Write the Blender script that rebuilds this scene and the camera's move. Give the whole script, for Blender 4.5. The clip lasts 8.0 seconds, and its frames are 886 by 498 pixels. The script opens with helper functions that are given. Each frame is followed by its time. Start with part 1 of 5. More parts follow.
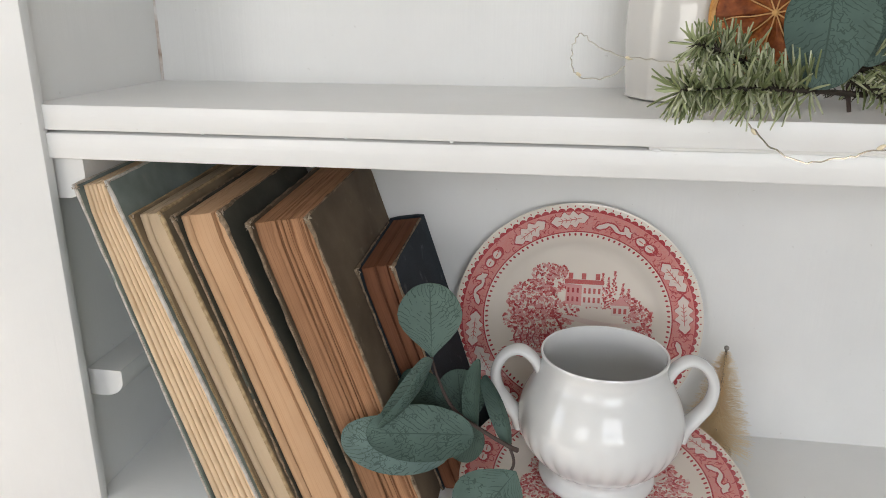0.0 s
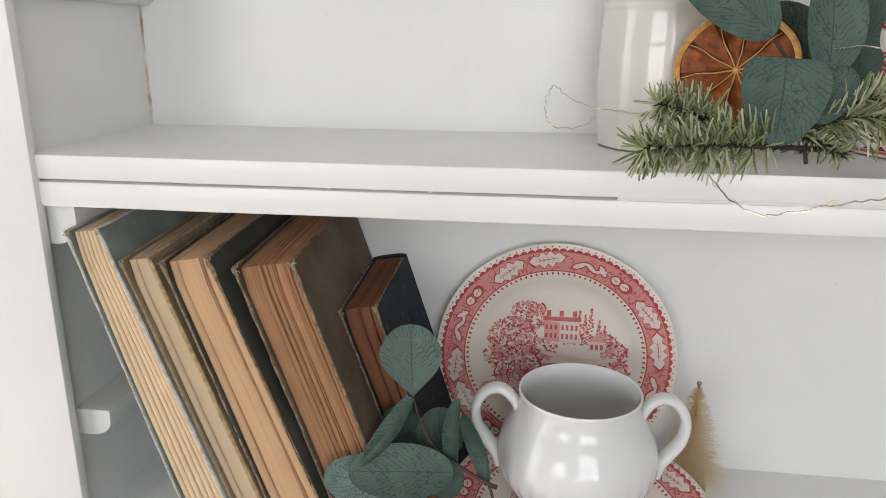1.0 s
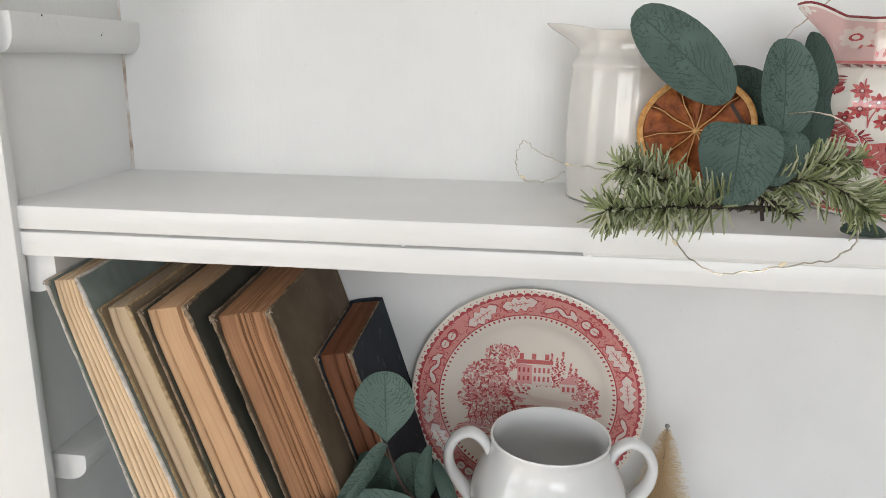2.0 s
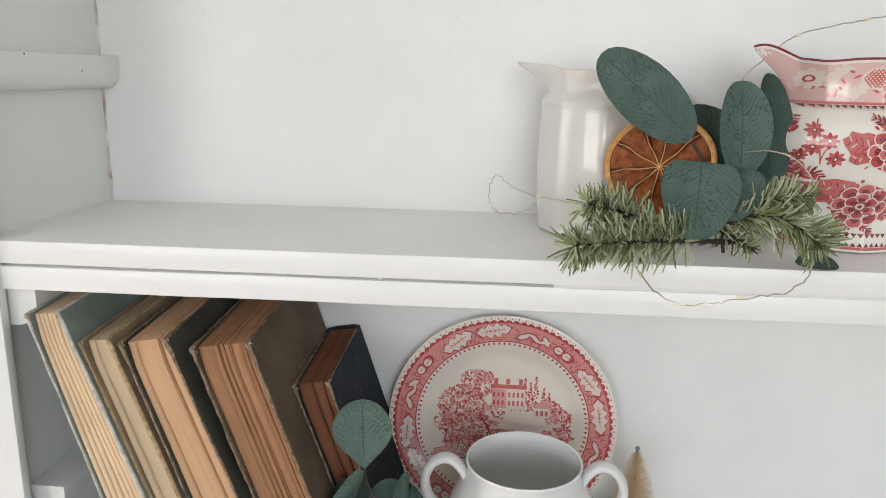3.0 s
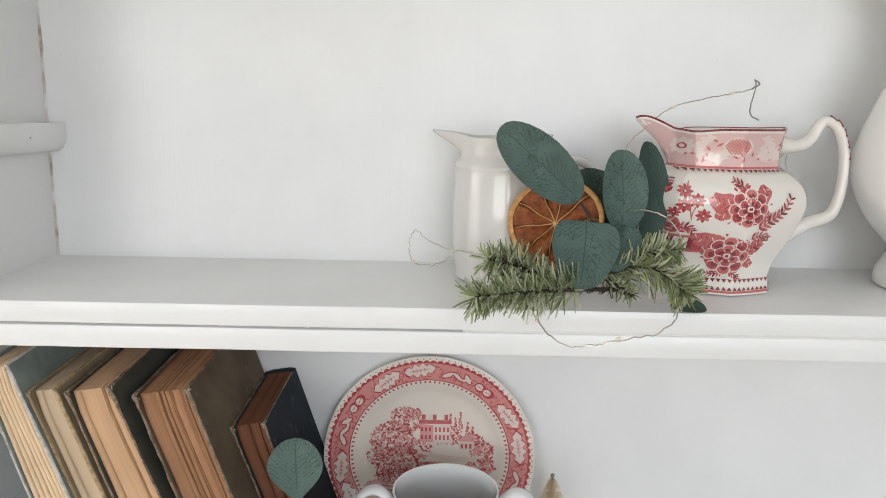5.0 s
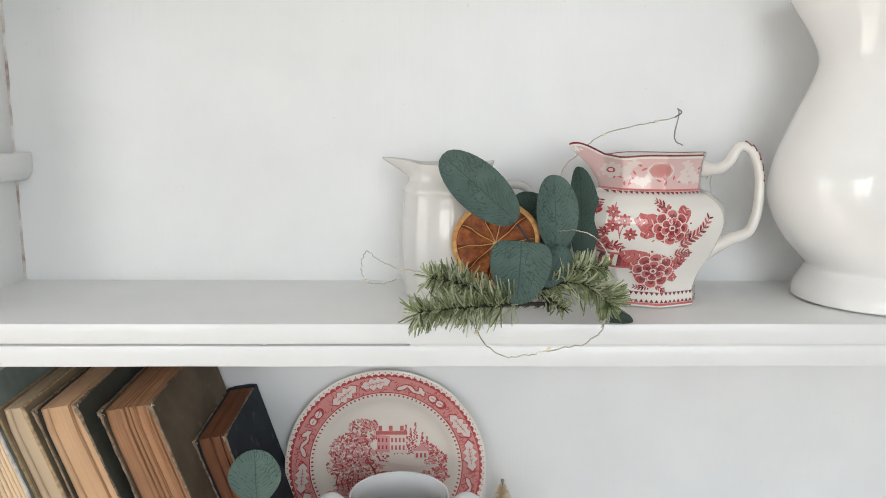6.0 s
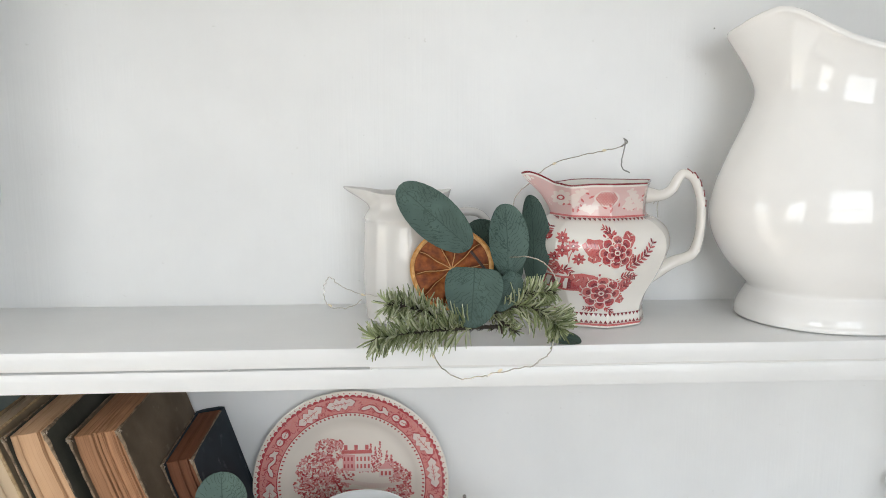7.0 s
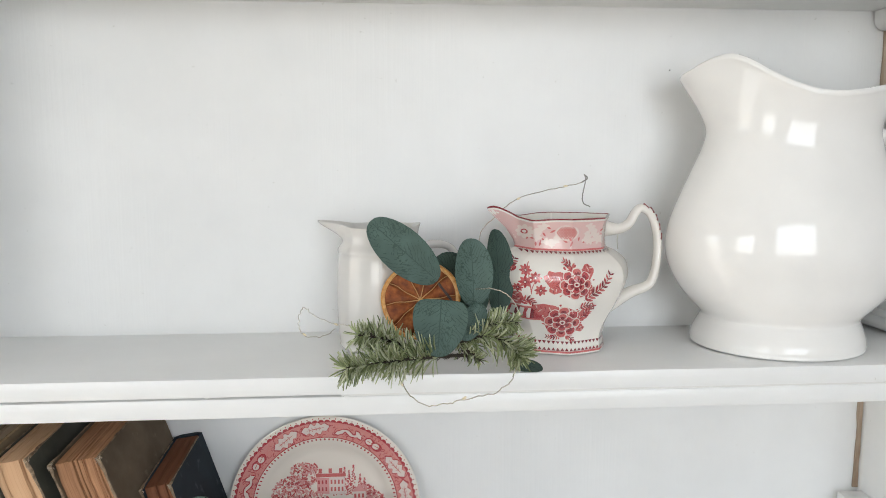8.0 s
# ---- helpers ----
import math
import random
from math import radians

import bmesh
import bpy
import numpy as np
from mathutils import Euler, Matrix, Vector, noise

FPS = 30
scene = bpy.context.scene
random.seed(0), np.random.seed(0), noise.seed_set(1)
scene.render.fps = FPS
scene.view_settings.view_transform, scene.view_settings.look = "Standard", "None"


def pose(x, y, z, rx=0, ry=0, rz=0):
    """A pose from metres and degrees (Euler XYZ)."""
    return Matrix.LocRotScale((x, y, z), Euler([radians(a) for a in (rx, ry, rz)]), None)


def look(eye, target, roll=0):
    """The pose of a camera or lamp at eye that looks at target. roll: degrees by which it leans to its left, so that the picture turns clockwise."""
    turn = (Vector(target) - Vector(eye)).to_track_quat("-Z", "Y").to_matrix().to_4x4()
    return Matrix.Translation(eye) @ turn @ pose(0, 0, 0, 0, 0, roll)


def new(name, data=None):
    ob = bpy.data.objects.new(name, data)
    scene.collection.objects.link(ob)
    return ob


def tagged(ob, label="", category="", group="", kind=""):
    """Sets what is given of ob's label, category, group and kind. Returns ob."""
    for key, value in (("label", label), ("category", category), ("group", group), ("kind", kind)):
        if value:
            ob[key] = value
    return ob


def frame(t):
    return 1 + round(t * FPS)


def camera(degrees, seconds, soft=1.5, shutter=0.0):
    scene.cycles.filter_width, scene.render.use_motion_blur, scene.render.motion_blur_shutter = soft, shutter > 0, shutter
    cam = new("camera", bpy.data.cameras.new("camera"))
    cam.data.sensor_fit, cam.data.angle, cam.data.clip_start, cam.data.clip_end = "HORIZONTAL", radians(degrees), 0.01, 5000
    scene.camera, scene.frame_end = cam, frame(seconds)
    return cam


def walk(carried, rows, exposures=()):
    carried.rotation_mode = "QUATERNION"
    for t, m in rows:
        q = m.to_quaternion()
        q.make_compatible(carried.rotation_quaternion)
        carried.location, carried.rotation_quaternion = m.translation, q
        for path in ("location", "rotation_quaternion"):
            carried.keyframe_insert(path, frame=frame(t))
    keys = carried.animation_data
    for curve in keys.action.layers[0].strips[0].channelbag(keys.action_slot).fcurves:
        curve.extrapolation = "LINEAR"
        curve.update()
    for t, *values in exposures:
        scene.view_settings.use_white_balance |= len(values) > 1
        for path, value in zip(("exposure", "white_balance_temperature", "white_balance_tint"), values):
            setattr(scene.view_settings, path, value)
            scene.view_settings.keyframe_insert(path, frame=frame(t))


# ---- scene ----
cam = camera(62.1, 8.0, soft=0.95)
PATH = [
    (0, (0.371, -0.491, 1.267), (0.077, 1.387, 0.646), 0.1),
    (0.5, (0.375, -0.498, 1.276), (0.093, 1.391, 0.68), 0.1),
    (1, (0.38, -0.505, 1.29), (0.114, 1.395, 0.724), 0.2),
    (1.5, (0.387, -0.513, 1.305), (0.136, 1.399, 0.773), 0.5),
    (2, (0.389, -0.515, 1.315), (0.166, 1.408, 0.811), 0.8),
    (3.5, (0.394, -0.541, 1.339), (0.261, 1.406, 0.899), 1.0),
    (4, (0.4, -0.553, 1.346), (0.293, 1.4, 0.929), 1.1),
    (4.5, (0.412, -0.57, 1.355), (0.339, 1.39, 0.96), 1.0),
    (6, (0.447, -0.639, 1.373), (0.485, 1.334, 1.049), 0.3),
    (6.5, (0.462, -0.658, 1.382), (0.532, 1.317, 1.073), 0.1),
    (7, (0.465, -0.67, 1.391), (0.566, 1.306, 1.102), -0.1),
    (7.5, (0.467, -0.685, 1.401), (0.593, 1.293, 1.135), -0.1),
    (8, (0.476, -0.707, 1.412), (0.628, 1.272, 1.169), 0.0),
]
walk(cam, [(t, look(eye, target, roll)) for t, eye, target, roll in PATH],
     exposures=[(0.0, 2.64, 6720, 12.0), (2.0, 2.69, 6700, 11.8), (4.5, 2.72, 6600, 11.0), (8.0, 2.75, 6490, 10.1)])

# ---------------------------------------------------------------- light
world = bpy.data.worlds.new("sky")
scene.world = world
world.use_nodes = True
wn = world.node_tree
sky = wn.nodes.new("ShaderNodeTexSky")
sky.sky_type, sky.sun_disc = "NISHITA", False
sky.sun_elevation, sky.sun_rotation = radians(44.5), radians(280)
wn.nodes["Background"].inputs["Strength"].default_value = 0.05
wn.links.new(sky.outputs["Color"], wn.nodes["Background"].inputs["Color"])


def window_lamp(name, eye, target, w, h, power, color):
    """Daylight of one window opening."""
    data = bpy.data.lights.new(name, "AREA")
    data.shape, data.size, data.size_y, data.energy, data.color = "RECTANGLE", w, h, power, color
    ob = new(name, data)
    ob.matrix_world = look(eye, target)
    return ob


window_lamp("door_daylight", (-2.16, -1.3, 1.08), (0.0, -1.3, 1.08), 1.0, 1.8, 2.05, (0.99, 0.985, 0.99))
window_lamp("window_daylight", (1.1, -2.56, 1.6), (1.1, 0.0, 1.6), 1.3, 1.2, 3.9, (0.93, 0.96, 1.0))
window_lamp("window_daylight", (-0.9, -2.56, 1.5), (-0.9, 0.0, 1.5), 0.9, 1.0, 2.4, (0.99, 0.985, 0.98))
sun_data = bpy.data.lights.new("sun", "SUN")
sun_data.energy, sun_data.angle, sun_data.color = 3.5, radians(0.5), (1.0, 0.97, 0.93)
sun = new("sun", sun_data)
sun.matrix_world = look((-2.2, -1.3, 1.1), (-1.1, -1.1, 0.0))

# ---------------------------------------------------------------- materials


def material(name, color, rough=0.5, spec=0.5, metal=0.0, coat=0.0):
    m = bpy.data.materials.new(name)
    m.use_nodes = True
    p = m.node_tree.nodes["Principled BSDF"]
    p.inputs["Base Color"].default_value = (*color, 1)
    p.inputs["Roughness"].default_value = rough
    p.inputs["Specular IOR Level"].default_value = spec
    p.inputs["Metallic"].default_value = metal
    p.inputs["Coat Weight"].default_value = coat
    p.inputs["Coat Roughness"].default_value = 0.03
    return m


def node(m, kind, **values):
    n = m.node_tree.nodes.new(kind)
    for key, value in values.items():
        n.inputs[key.replace("_", " ")].default_value = value
    return n


def link(m, a, b):
    m.node_tree.links.new(a, b)


def bsdf(m):
    return m.node_tree.nodes["Principled BSDF"]


def coords(m, stretch=(1, 1, 1), turn=(0, 0, 0)):
    tc = m.node_tree.nodes.new("ShaderNodeTexCoord")
    mp = m.node_tree.nodes.new("ShaderNodeMapping")
    mp.inputs["Scale"].default_value = stretch
    mp.inputs["Rotation"].default_value = turn
    link(m, tc.outputs["Object"], mp.inputs["Vector"])
    return mp.outputs["Vector"]


def noise_of(m, vec, scale, detail=4.0, rough=0.55):
    n = node(m, "ShaderNodeTexNoise", Scale=scale, Detail=detail, Roughness=rough)
    link(m, vec, n.inputs["Vector"])
    return n.outputs["Fac"]


def ramp(m, fac, stops):
    r = m.node_tree.nodes.new("ShaderNodeValToRGB")
    e = r.color_ramp.elements
    while len(e) < len(stops):
        e.new(0.5)
    for el, (pos, col) in zip(e, stops):
        el.position, el.color = pos, (*col, 1)
    link(m, fac, r.inputs["Fac"])
    return r.outputs["Color"]


def mix(m, fac, a, b, mode="MIX"):
    n = m.node_tree.nodes.new("ShaderNodeMix")
    n.data_type, n.blend_type = "RGBA", mode
    for sock, v in ((n.inputs[0], fac), (n.inputs[6], a), (n.inputs[7], b)):
        if isinstance(v, (int, float)):
            sock.default_value = v
        elif isinstance(v, tuple):
            sock.default_value = (*v, 1)
        else:
            link(m, v, sock)
    return n.outputs[2]


def bump(m, height, strength, dist=0.001, prior=None):
    b = node(m, "ShaderNodeBump", Strength=strength, Distance=dist)
    link(m, height, b.inputs["Height"])
    if prior:
        link(m, prior, b.inputs["Normal"])
    link(m, b.outputs["Normal"], bsdf(m).inputs["Normal"])
    return b.outputs["Normal"]


def math_node(m, op, a, b=0.0, c=0.0):
    n = m.node_tree.nodes.new("ShaderNodeMath")
    n.operation = op
    for sock, v in zip(n.inputs, (a, b, c)):
        if isinstance(v, (int, float)):
            sock.default_value = v
        else:
            link(m, v, sock)
    return n.outputs[0]


def paint(name, color, rough, along):
    """Brushed white furniture paint with faint grime and brush marks."""
    m = material(name, color, rough, 0.5)
    v = coords(m)
    big = noise_of(m, v, 13.0, 6.0)
    tone = ramp(m, big, [(0.3, tuple(c * 0.955 for c in color)), (0.7, color)])
    specks = noise_of(m, v, 170.0, 2.0)
    dirt = ramp(m, specks, [(0.0, (0.45, 0.42, 0.36)), (0.225, (0.62, 0.60, 0.55)), (0.25, (1, 1, 1))])
    link(m, mix(m, 0.32, tone, dirt, "MULTIPLY"), bsdf(m).inputs["Base Color"])
    brush = noise_of(m, coords(m, along), 1.0, 5.0)
    first = bump(m, brush, 0.35, 0.0006)
    bump(m, noise_of(m, v, 45.0, 3.0), 0.25, 0.0008, first)
    return m


PAINT_H = paint("white_paint", (0.80, 0.80, 0.785), 0.30, (6, 260, 260))
PAINT_V = paint("white_paint_upright", (0.80, 0.80, 0.785), 0.36, (260, 260, 6))
WALL = paint("wall_paint", (0.74, 0.75, 0.74), 0.7, (20, 20, 20))
CEIL = paint("ceiling_paint", (0.8, 0.8, 0.79), 0.8, (20, 20, 20))
CAULK = material("old_caulk", (0.70, 0.69, 0.66), 0.6)
GAP_WOOD = material("bare_wood", (0.36, 0.25, 0.16), 0.75)
v_ = coords(GAP_WOOD, (90, 90, 6))
link(GAP_WOOD, ramp(GAP_WOOD, noise_of(GAP_WOOD, v_, 1.0), [(0.3, (0.20, 0.13, 0.08)), (0.6, (0.46, 0.36, 0.27)), (0.75, (0.7, 0.66, 0.6))]), bsdf(GAP_WOOD).inputs["Base Color"])
NAIL = material("dark_nail_hole", (0.05, 0.045, 0.04), 0.6)


def ceramic(name, color, craze=0.0):
    m = material(name, color, 0.10, 0.5, 0.0, 0.0)
    v = coords(m)
    link(m, ramp(m, noise_of(m, v, 14.0, 4.0), [(0.3, tuple(c * 0.95 for c in color)), (0.7, color)]), bsdf(m).inputs["Base Color"])
    first = bump(m, noise_of(m, v, 22.0, 2.0), 0.025, 0.002)
    bump(m, noise_of(m, v, 160.0, 2.0), 0.05, 0.0004, first)
    link(m, ramp(m, noise_of(m, v, 30.0), [(0.3, (0.02,) * 3), (0.8, (0.055,) * 3)]), bsdf(m).inputs["Roughness"])
    return m


IRONSTONE = ceramic("white_ironstone", (0.83, 0.815, 0.785))
PORCELAIN = ceramic("white_porcelain", (0.76, 0.765, 0.755))
JUGWHITE = ceramic("soft_white_ironstone", (0.665, 0.645, 0.61))
JUGGLAZE = ceramic("warm_white_glaze", (0.81, 0.77, 0.71))
CREAM = ceramic("cream_glaze", (0.79, 0.72, 0.635))


def ink(name, color):
    """Underglaze transfer print: mottled, slightly washed out, under the same glaze."""
    m = material(name, color, 0.12, 0.5, 0.0, 0.35)
    v = coords(m)
    pale = tuple(min(1, c * 0.75 + 0.14) for c in color)
    grain = noise_of(m, v, 900.0, 2.0)
    soft = noise_of(m, v, 120.0, 4.0)
    col = mix(m, ramp(m, grain, [(0.48, (0.0,) * 3), (0.68, (0.7,) * 3)]), color, pale)
    link(m, mix(m, ramp(m, soft, [(0.45, (0.0,) * 3), (0.8, (0.5,) * 3)]), col, pale), bsdf(m).inputs["Base Color"])
    return m


PINK = ink("pink_transfer", (0.67, 0.25, 0.225))
RED = ink("red_transfer", (0.44, 0.05, 0.058))
DEEP = ink("deep_red_transfer", (0.22, 0.016, 0.024))
MID = ink("mid_red_transfer", (0.55, 0.12, 0.112))
PALE = ink("pale_pink_transfer", (0.69, 0.32, 0.30))
NECK = ink("washed_pink_transfer", (0.70, 0.46, 0.43))
PALEGROUND = ink("cream_reserve", (0.74, 0.62, 0.56))


def leaf_material(name, color, vein, streak):
    m = material(name, color, 0.62, 0.25)
    uv = m.node_tree.nodes.new("ShaderNodeUVMap")
    sep = m.node_tree.nodes.new("ShaderNodeSeparateXYZ")
    link(m, uv.outputs["UV"], sep.inputs[0])
    u = math_node(m, "ABSOLUTE", math_node(m, "SUBTRACT", sep.outputs[0], 0.5))
    vv = sep.outputs[1]
    wob = noise_of(m, coords(m), 120.0, 2.0)
    phase = math_node(m, "ADD", math_node(m, "SUBTRACT", vv, math_node(m, "MULTIPLY", u, 0.75)), math_node(m, "MULTIPLY", wob, 0.14))
    side = math_node(m, "GREATER_THAN", math_node(m, "SINE", math_node(m, "MULTIPLY", phase, 88.0)), 0.84)
    patch = math_node(m, "GREATER_THAN", noise_of(m, coords(m), 75.0, 3.0), 0.47)
    side = math_node(m, "MULTIPLY", side, patch)
    midrib = math_node(m, "LESS_THAN", u, 0.011)
    scr = noise_of(m, coords(m, (1, 1, 1)), 210.0, 1.0)
    scratch = math_node(m, "LESS_THAN", math_node(m, "ABSOLUTE", math_node(m, "SUBTRACT", scr, 0.5)), 0.028)
    scratch = math_node(m, "MULTIPLY", scratch, math_node(m, "GREATER_THAN", noise_of(m, coords(m), 50.0, 2.0), 0.5))
    lines = math_node(m, "MAXIMUM", math_node(m, "MAXIMUM", side, midrib), scratch)
    base = ramp(m, noise_of(m, coords(m), 55.0, 4.0), [(0.3, tuple(c * 0.82 for c in color)), (0.7, tuple(c * 1.16 for c in color))])
    info = m.node_tree.nodes.new("ShaderNodeObjectInfo")
    base = mix(m, math_node(m, "MULTIPLY", info.outputs["Random"], 0.35), base, streak)
    link(m, mix(m, math_node(m, "MULTIPLY", lines, 0.72), base, vein), bsdf(m).inputs["Base Color"])
    bump(m, lines, -0.4, 0.0004)
    return m


LEAF = leaf_material("grey_green_leaf", (0.068, 0.110, 0.093), (0.030, 0.055, 0.043), (0.125, 0.185, 0.16))
LEAF_DARK = leaf_material("dark_green_leaf", (0.043, 0.075, 0.060), (0.02, 0.035, 0.03), (0.075, 0.12, 0.10))
LEAF_PALE = leaf_material("pale_green_leaf", (0.125, 0.185, 0.165), (0.045, 0.075, 0.062), (0.16, 0.225, 0.20))
STEM = material("brown_stem", (0.055, 0.034, 0.028), 0.7)
TWIG = material("dark_twig", (0.035, 0.027, 0.019), 0.85)


def island_material(name, stops, rough, scale=300.0):
    m = material(name, stops[0][1], rough, 0.3)
    geo = m.node_tree.nodes.new("ShaderNodeNewGeometry")
    col = ramp(m, geo.outputs["Random Per Island"], stops)
    link(m, mix(m, math_node(m, "MULTIPLY", noise_of(m, coords(m), scale), 0.4), col, tuple(c * 0.6 for c in stops[0][1])), bsdf(m).inputs["Base Color"])
    return m


NEEDLE = island_material("frosted_pine_needle", [(0.0, (0.11, 0.14, 0.06)), (0.3, (0.27, 0.315, 0.145)), (0.65, (0.45, 0.495, 0.285)), (1.0, (0.70, 0.71, 0.54))], 0.6)
BRISTLE = island_material("straw_bristle", [(0.0, (0.74, 0.56, 0.32)), (0.5, (0.86, 0.70, 0.46)), (1.0, (0.93, 0.84, 0.64))], 0.6)
tr_ = BRISTLE.node_tree.nodes.new("ShaderNodeBsdfTranslucent")
tr_.inputs["Color"].default_value = (0.93, 0.80, 0.58, 1)
mx_ = BRISTLE.node_tree.nodes.new("ShaderNodeMixShader")
mx_.inputs[0].default_value = 0.45
link(BRISTLE, bsdf(BRISTLE).outputs[0], mx_.inputs[1])
link(BRISTLE, tr_.outputs[0], mx_.inputs[2])
link(BRISTLE, mx_.outputs[0], BRISTLE.node_tree.nodes["Material Output"].inputs["Surface"])
WIRE = material("silver_wire", (0.74, 0.70, 0.62), 0.22, 0.6, 0.8)
HOOKWIRE = material("grey_steel_wire", (0.30, 0.29, 0.27), 0.4, 0.5, 0.8)
BULB = material("clear_resin_bead", (0.80, 0.70, 0.50), 0.12, 0.5)


def page_material(name, light, dark, lines=1.0):
    """Cut page edges: gatherings of differing tone, fine leaf lines along the block, foxing."""
    m = material(name, light, 0.85, 0.15)
    geo = m.node_tree.nodes.new("ShaderNodeNewGeometry")
    tone = ramp(m, geo.outputs["Random Per Island"], [(0.0, tuple(0.35 * a + 0.65 * b for a, b in zip(dark, light))), (0.5, light), (1.0, tuple(min(1, c * 1.08) for c in light))])
    uv = m.node_tree.nodes.new("ShaderNodeUVMap")
    mp = m.node_tree.nodes.new("ShaderNodeMapping")
    mp.inputs["Scale"].default_value = (1300, 5, 1)
    link(m, uv.outputs["UV"], mp.inputs["Vector"])
    fine = noise_of(m, mp.outputs["Vector"], 1.0, 2.0)
    mp2 = m.node_tree.nodes.new("ShaderNodeMapping")
    mp2.inputs["Scale"].default_value = (330, 9, 1)
    link(m, uv.outputs["UV"], mp2.inputs["Vector"])
    coarse = noise_of(m, mp2.outputs["Vector"], 1.0, 3.0)
    col = mix(m, ramp(m, fine, [(0.34, (0.42 * lines,) * 3), (0.5, (0.0,) * 3)]), tone, dark)
    col = mix(m, ramp(m, coarse, [(0.28, (0.55 * lines,) * 3), (0.42, (0.0,) * 3)]), col, dark)
    fox = ramp(m, noise_of(m, coords(m), 24.0, 5.0), [(0.32, (0.45,) * 3), (0.58, (0.0,) * 3)])
    link(m, mix(m, fox, col, tuple(0.5 * (a + b) for a, b in zip(light, dark))), bsdf(m).inputs["Base Color"])
    bump(m, fine, 0.35, 0.0004)
    return m


def cloth_material(name, color, worn):
    """Rubbed book cloth with a weave and pale scuffs."""
    m = material(name, color, 0.78, 0.25)
    v = coords(m)
    tone = ramp(m, noise_of(m, v, 18.0, 5.0), [(0.3, tuple(c * 0.65 for c in color)), (0.7, tuple(c * 1.2 for c in color))])
    scuff = ramp(m, noise_of(m, v, 60.0, 6.0, 0.7), [(0.60, (0.0,) * 3), (0.74, (0.7,) * 3)])
    link(m, mix(m, scuff, tone, worn), bsdf(m).inputs["Base Color"])
    bump(m, noise_of(m, v, 1400.0, 1.0), 0.4, 0.0004)
    return m


FRAY = material("frayed_board", (0.46, 0.38, 0.29), 0.9)
link(FRAY, ramp(FRAY, noise_of(FRAY, coords(FRAY), 220.0), [(0.3, (0.22, 0.17, 0.12)), (0.7, (0.55, 0.46, 0.36))]), bsdf(FRAY).inputs["Base Color"])
FLOORING = material("oak_floor", (0.34, 0.30, 0.25), 0.5)
link(FLOORING, ramp(FLOORING, noise_of(FLOORING, coords(FLOORING, (3, 40, 3)), 1.0), [(0.3, (0.27, 0.23, 0.185)), (0.7, (0.40, 0.355, 0.30))]), bsdf(FLOORING).inputs["Base Color"])

# ---------------------------------------------------------------- helpers
BASE = {}


def thing(name, at, label, category, group="", kind=""):
    ob = new(name)
    ob.location = at
    ob.empty_display_size = 0.02
    BASE[ob] = Matrix.Translation(at)
    return tagged(ob, label, category, group, kind)


def part(name, bm, mat, parent=None, label="", smooth=True, kind=""):
    """One mesh, modelled in world places, as a child of parent or as a setting of its own."""
    me = bpy.data.meshes.new(name)
    bmesh.ops.recalc_face_normals(bm, faces=bm.faces)
    bm.to_mesh(me)
    bm.free()
    me.materials.append(mat)
    if smooth:
        me.polygons.foreach_set("use_smooth", [True] * len(me.polygons))
        me.set_sharp_from_angle(angle=radians(42))
    ob = new(name, me)
    if parent:
        me.transform(BASE[parent].inverted())
        ob.parent = parent
        BASE[ob] = BASE[parent]
    else:
        BASE[ob] = Matrix()
    return tagged(ob, label, kind=kind)


def setting(name, bm, mat, label, category="", smooth=False):
    return tagged(part(name, bm, mat, None, label, smooth), label, category, "", "structure")


def box(bm, x0, x1, y0, y1, z0, z1, bevel=0.0):
    r = bmesh.ops.create_cube(bm, size=1.0, matrix=Matrix.Translation(((x0 + x1) / 2, (y0 + y1) / 2, (z0 + z1) / 2)) @ Matrix.Diagonal((x1 - x0, y1 - y0, z1 - z0, 1)))
    if bevel:
        edges = list({e for v in r["verts"] for e in v.link_edges})
        bmesh.ops.bevel(bm, geom=edges, offset=bevel, segments=2, affect="EDGES", profile=0.5)
    return bm


def board(x0, x1, y0, y1, z0, z1, bevel=0.0015, wave=0.0004, step=0.03):
    """A painted board along x with eased, slightly uneven edges."""
    bm = bmesh.new()
    n = max(2, int((x1 - x0) / step))
    hy, hz = (y1 - y0) / 2, (z1 - z0) / 2
    cy, cz = (y0 + y1) / 2, (z0 + z1) / 2
    rings = []
    for i in range(n + 1):
        x = x0 + (x1 - x0) * i / n
        d = bevel + 0.4 * bevel * noise.noise((x * 23, y0 * 9, z0 * 40))
        e = wave * noise.noise((x * 9, 3.1, z0 * 17))
        pts = [(-hy, -hz + d), (-hy + d * 0.3, -hz + d * 0.3), (-hy + d, -hz), (hy, -hz), (hy, hz), (-hy + d, hz), (-hy + d * 0.3, hz - d * 0.3), (-hy, hz - d)]
        rings.append([(x, cy + a + (e if a < 0 else 0), cz + b + e) for a, b in pts])
    return loft(bm, rings)


def loft(bm, rings, cap=True, closed=True):
    vs = [[bm.verts.new(p) for p in ring] for ring in rings]
    n = len(vs[0])
    for a, b in zip(vs, vs[1:]):
        for i in range(n if closed else n - 1):
            j = (i + 1) % n
            bm.faces.new((a[i], a[j], b[j], b[i]))
    if cap:
        bm.faces.new(vs[0][::-1])
        bm.faces.new(vs[-1])
    return bm


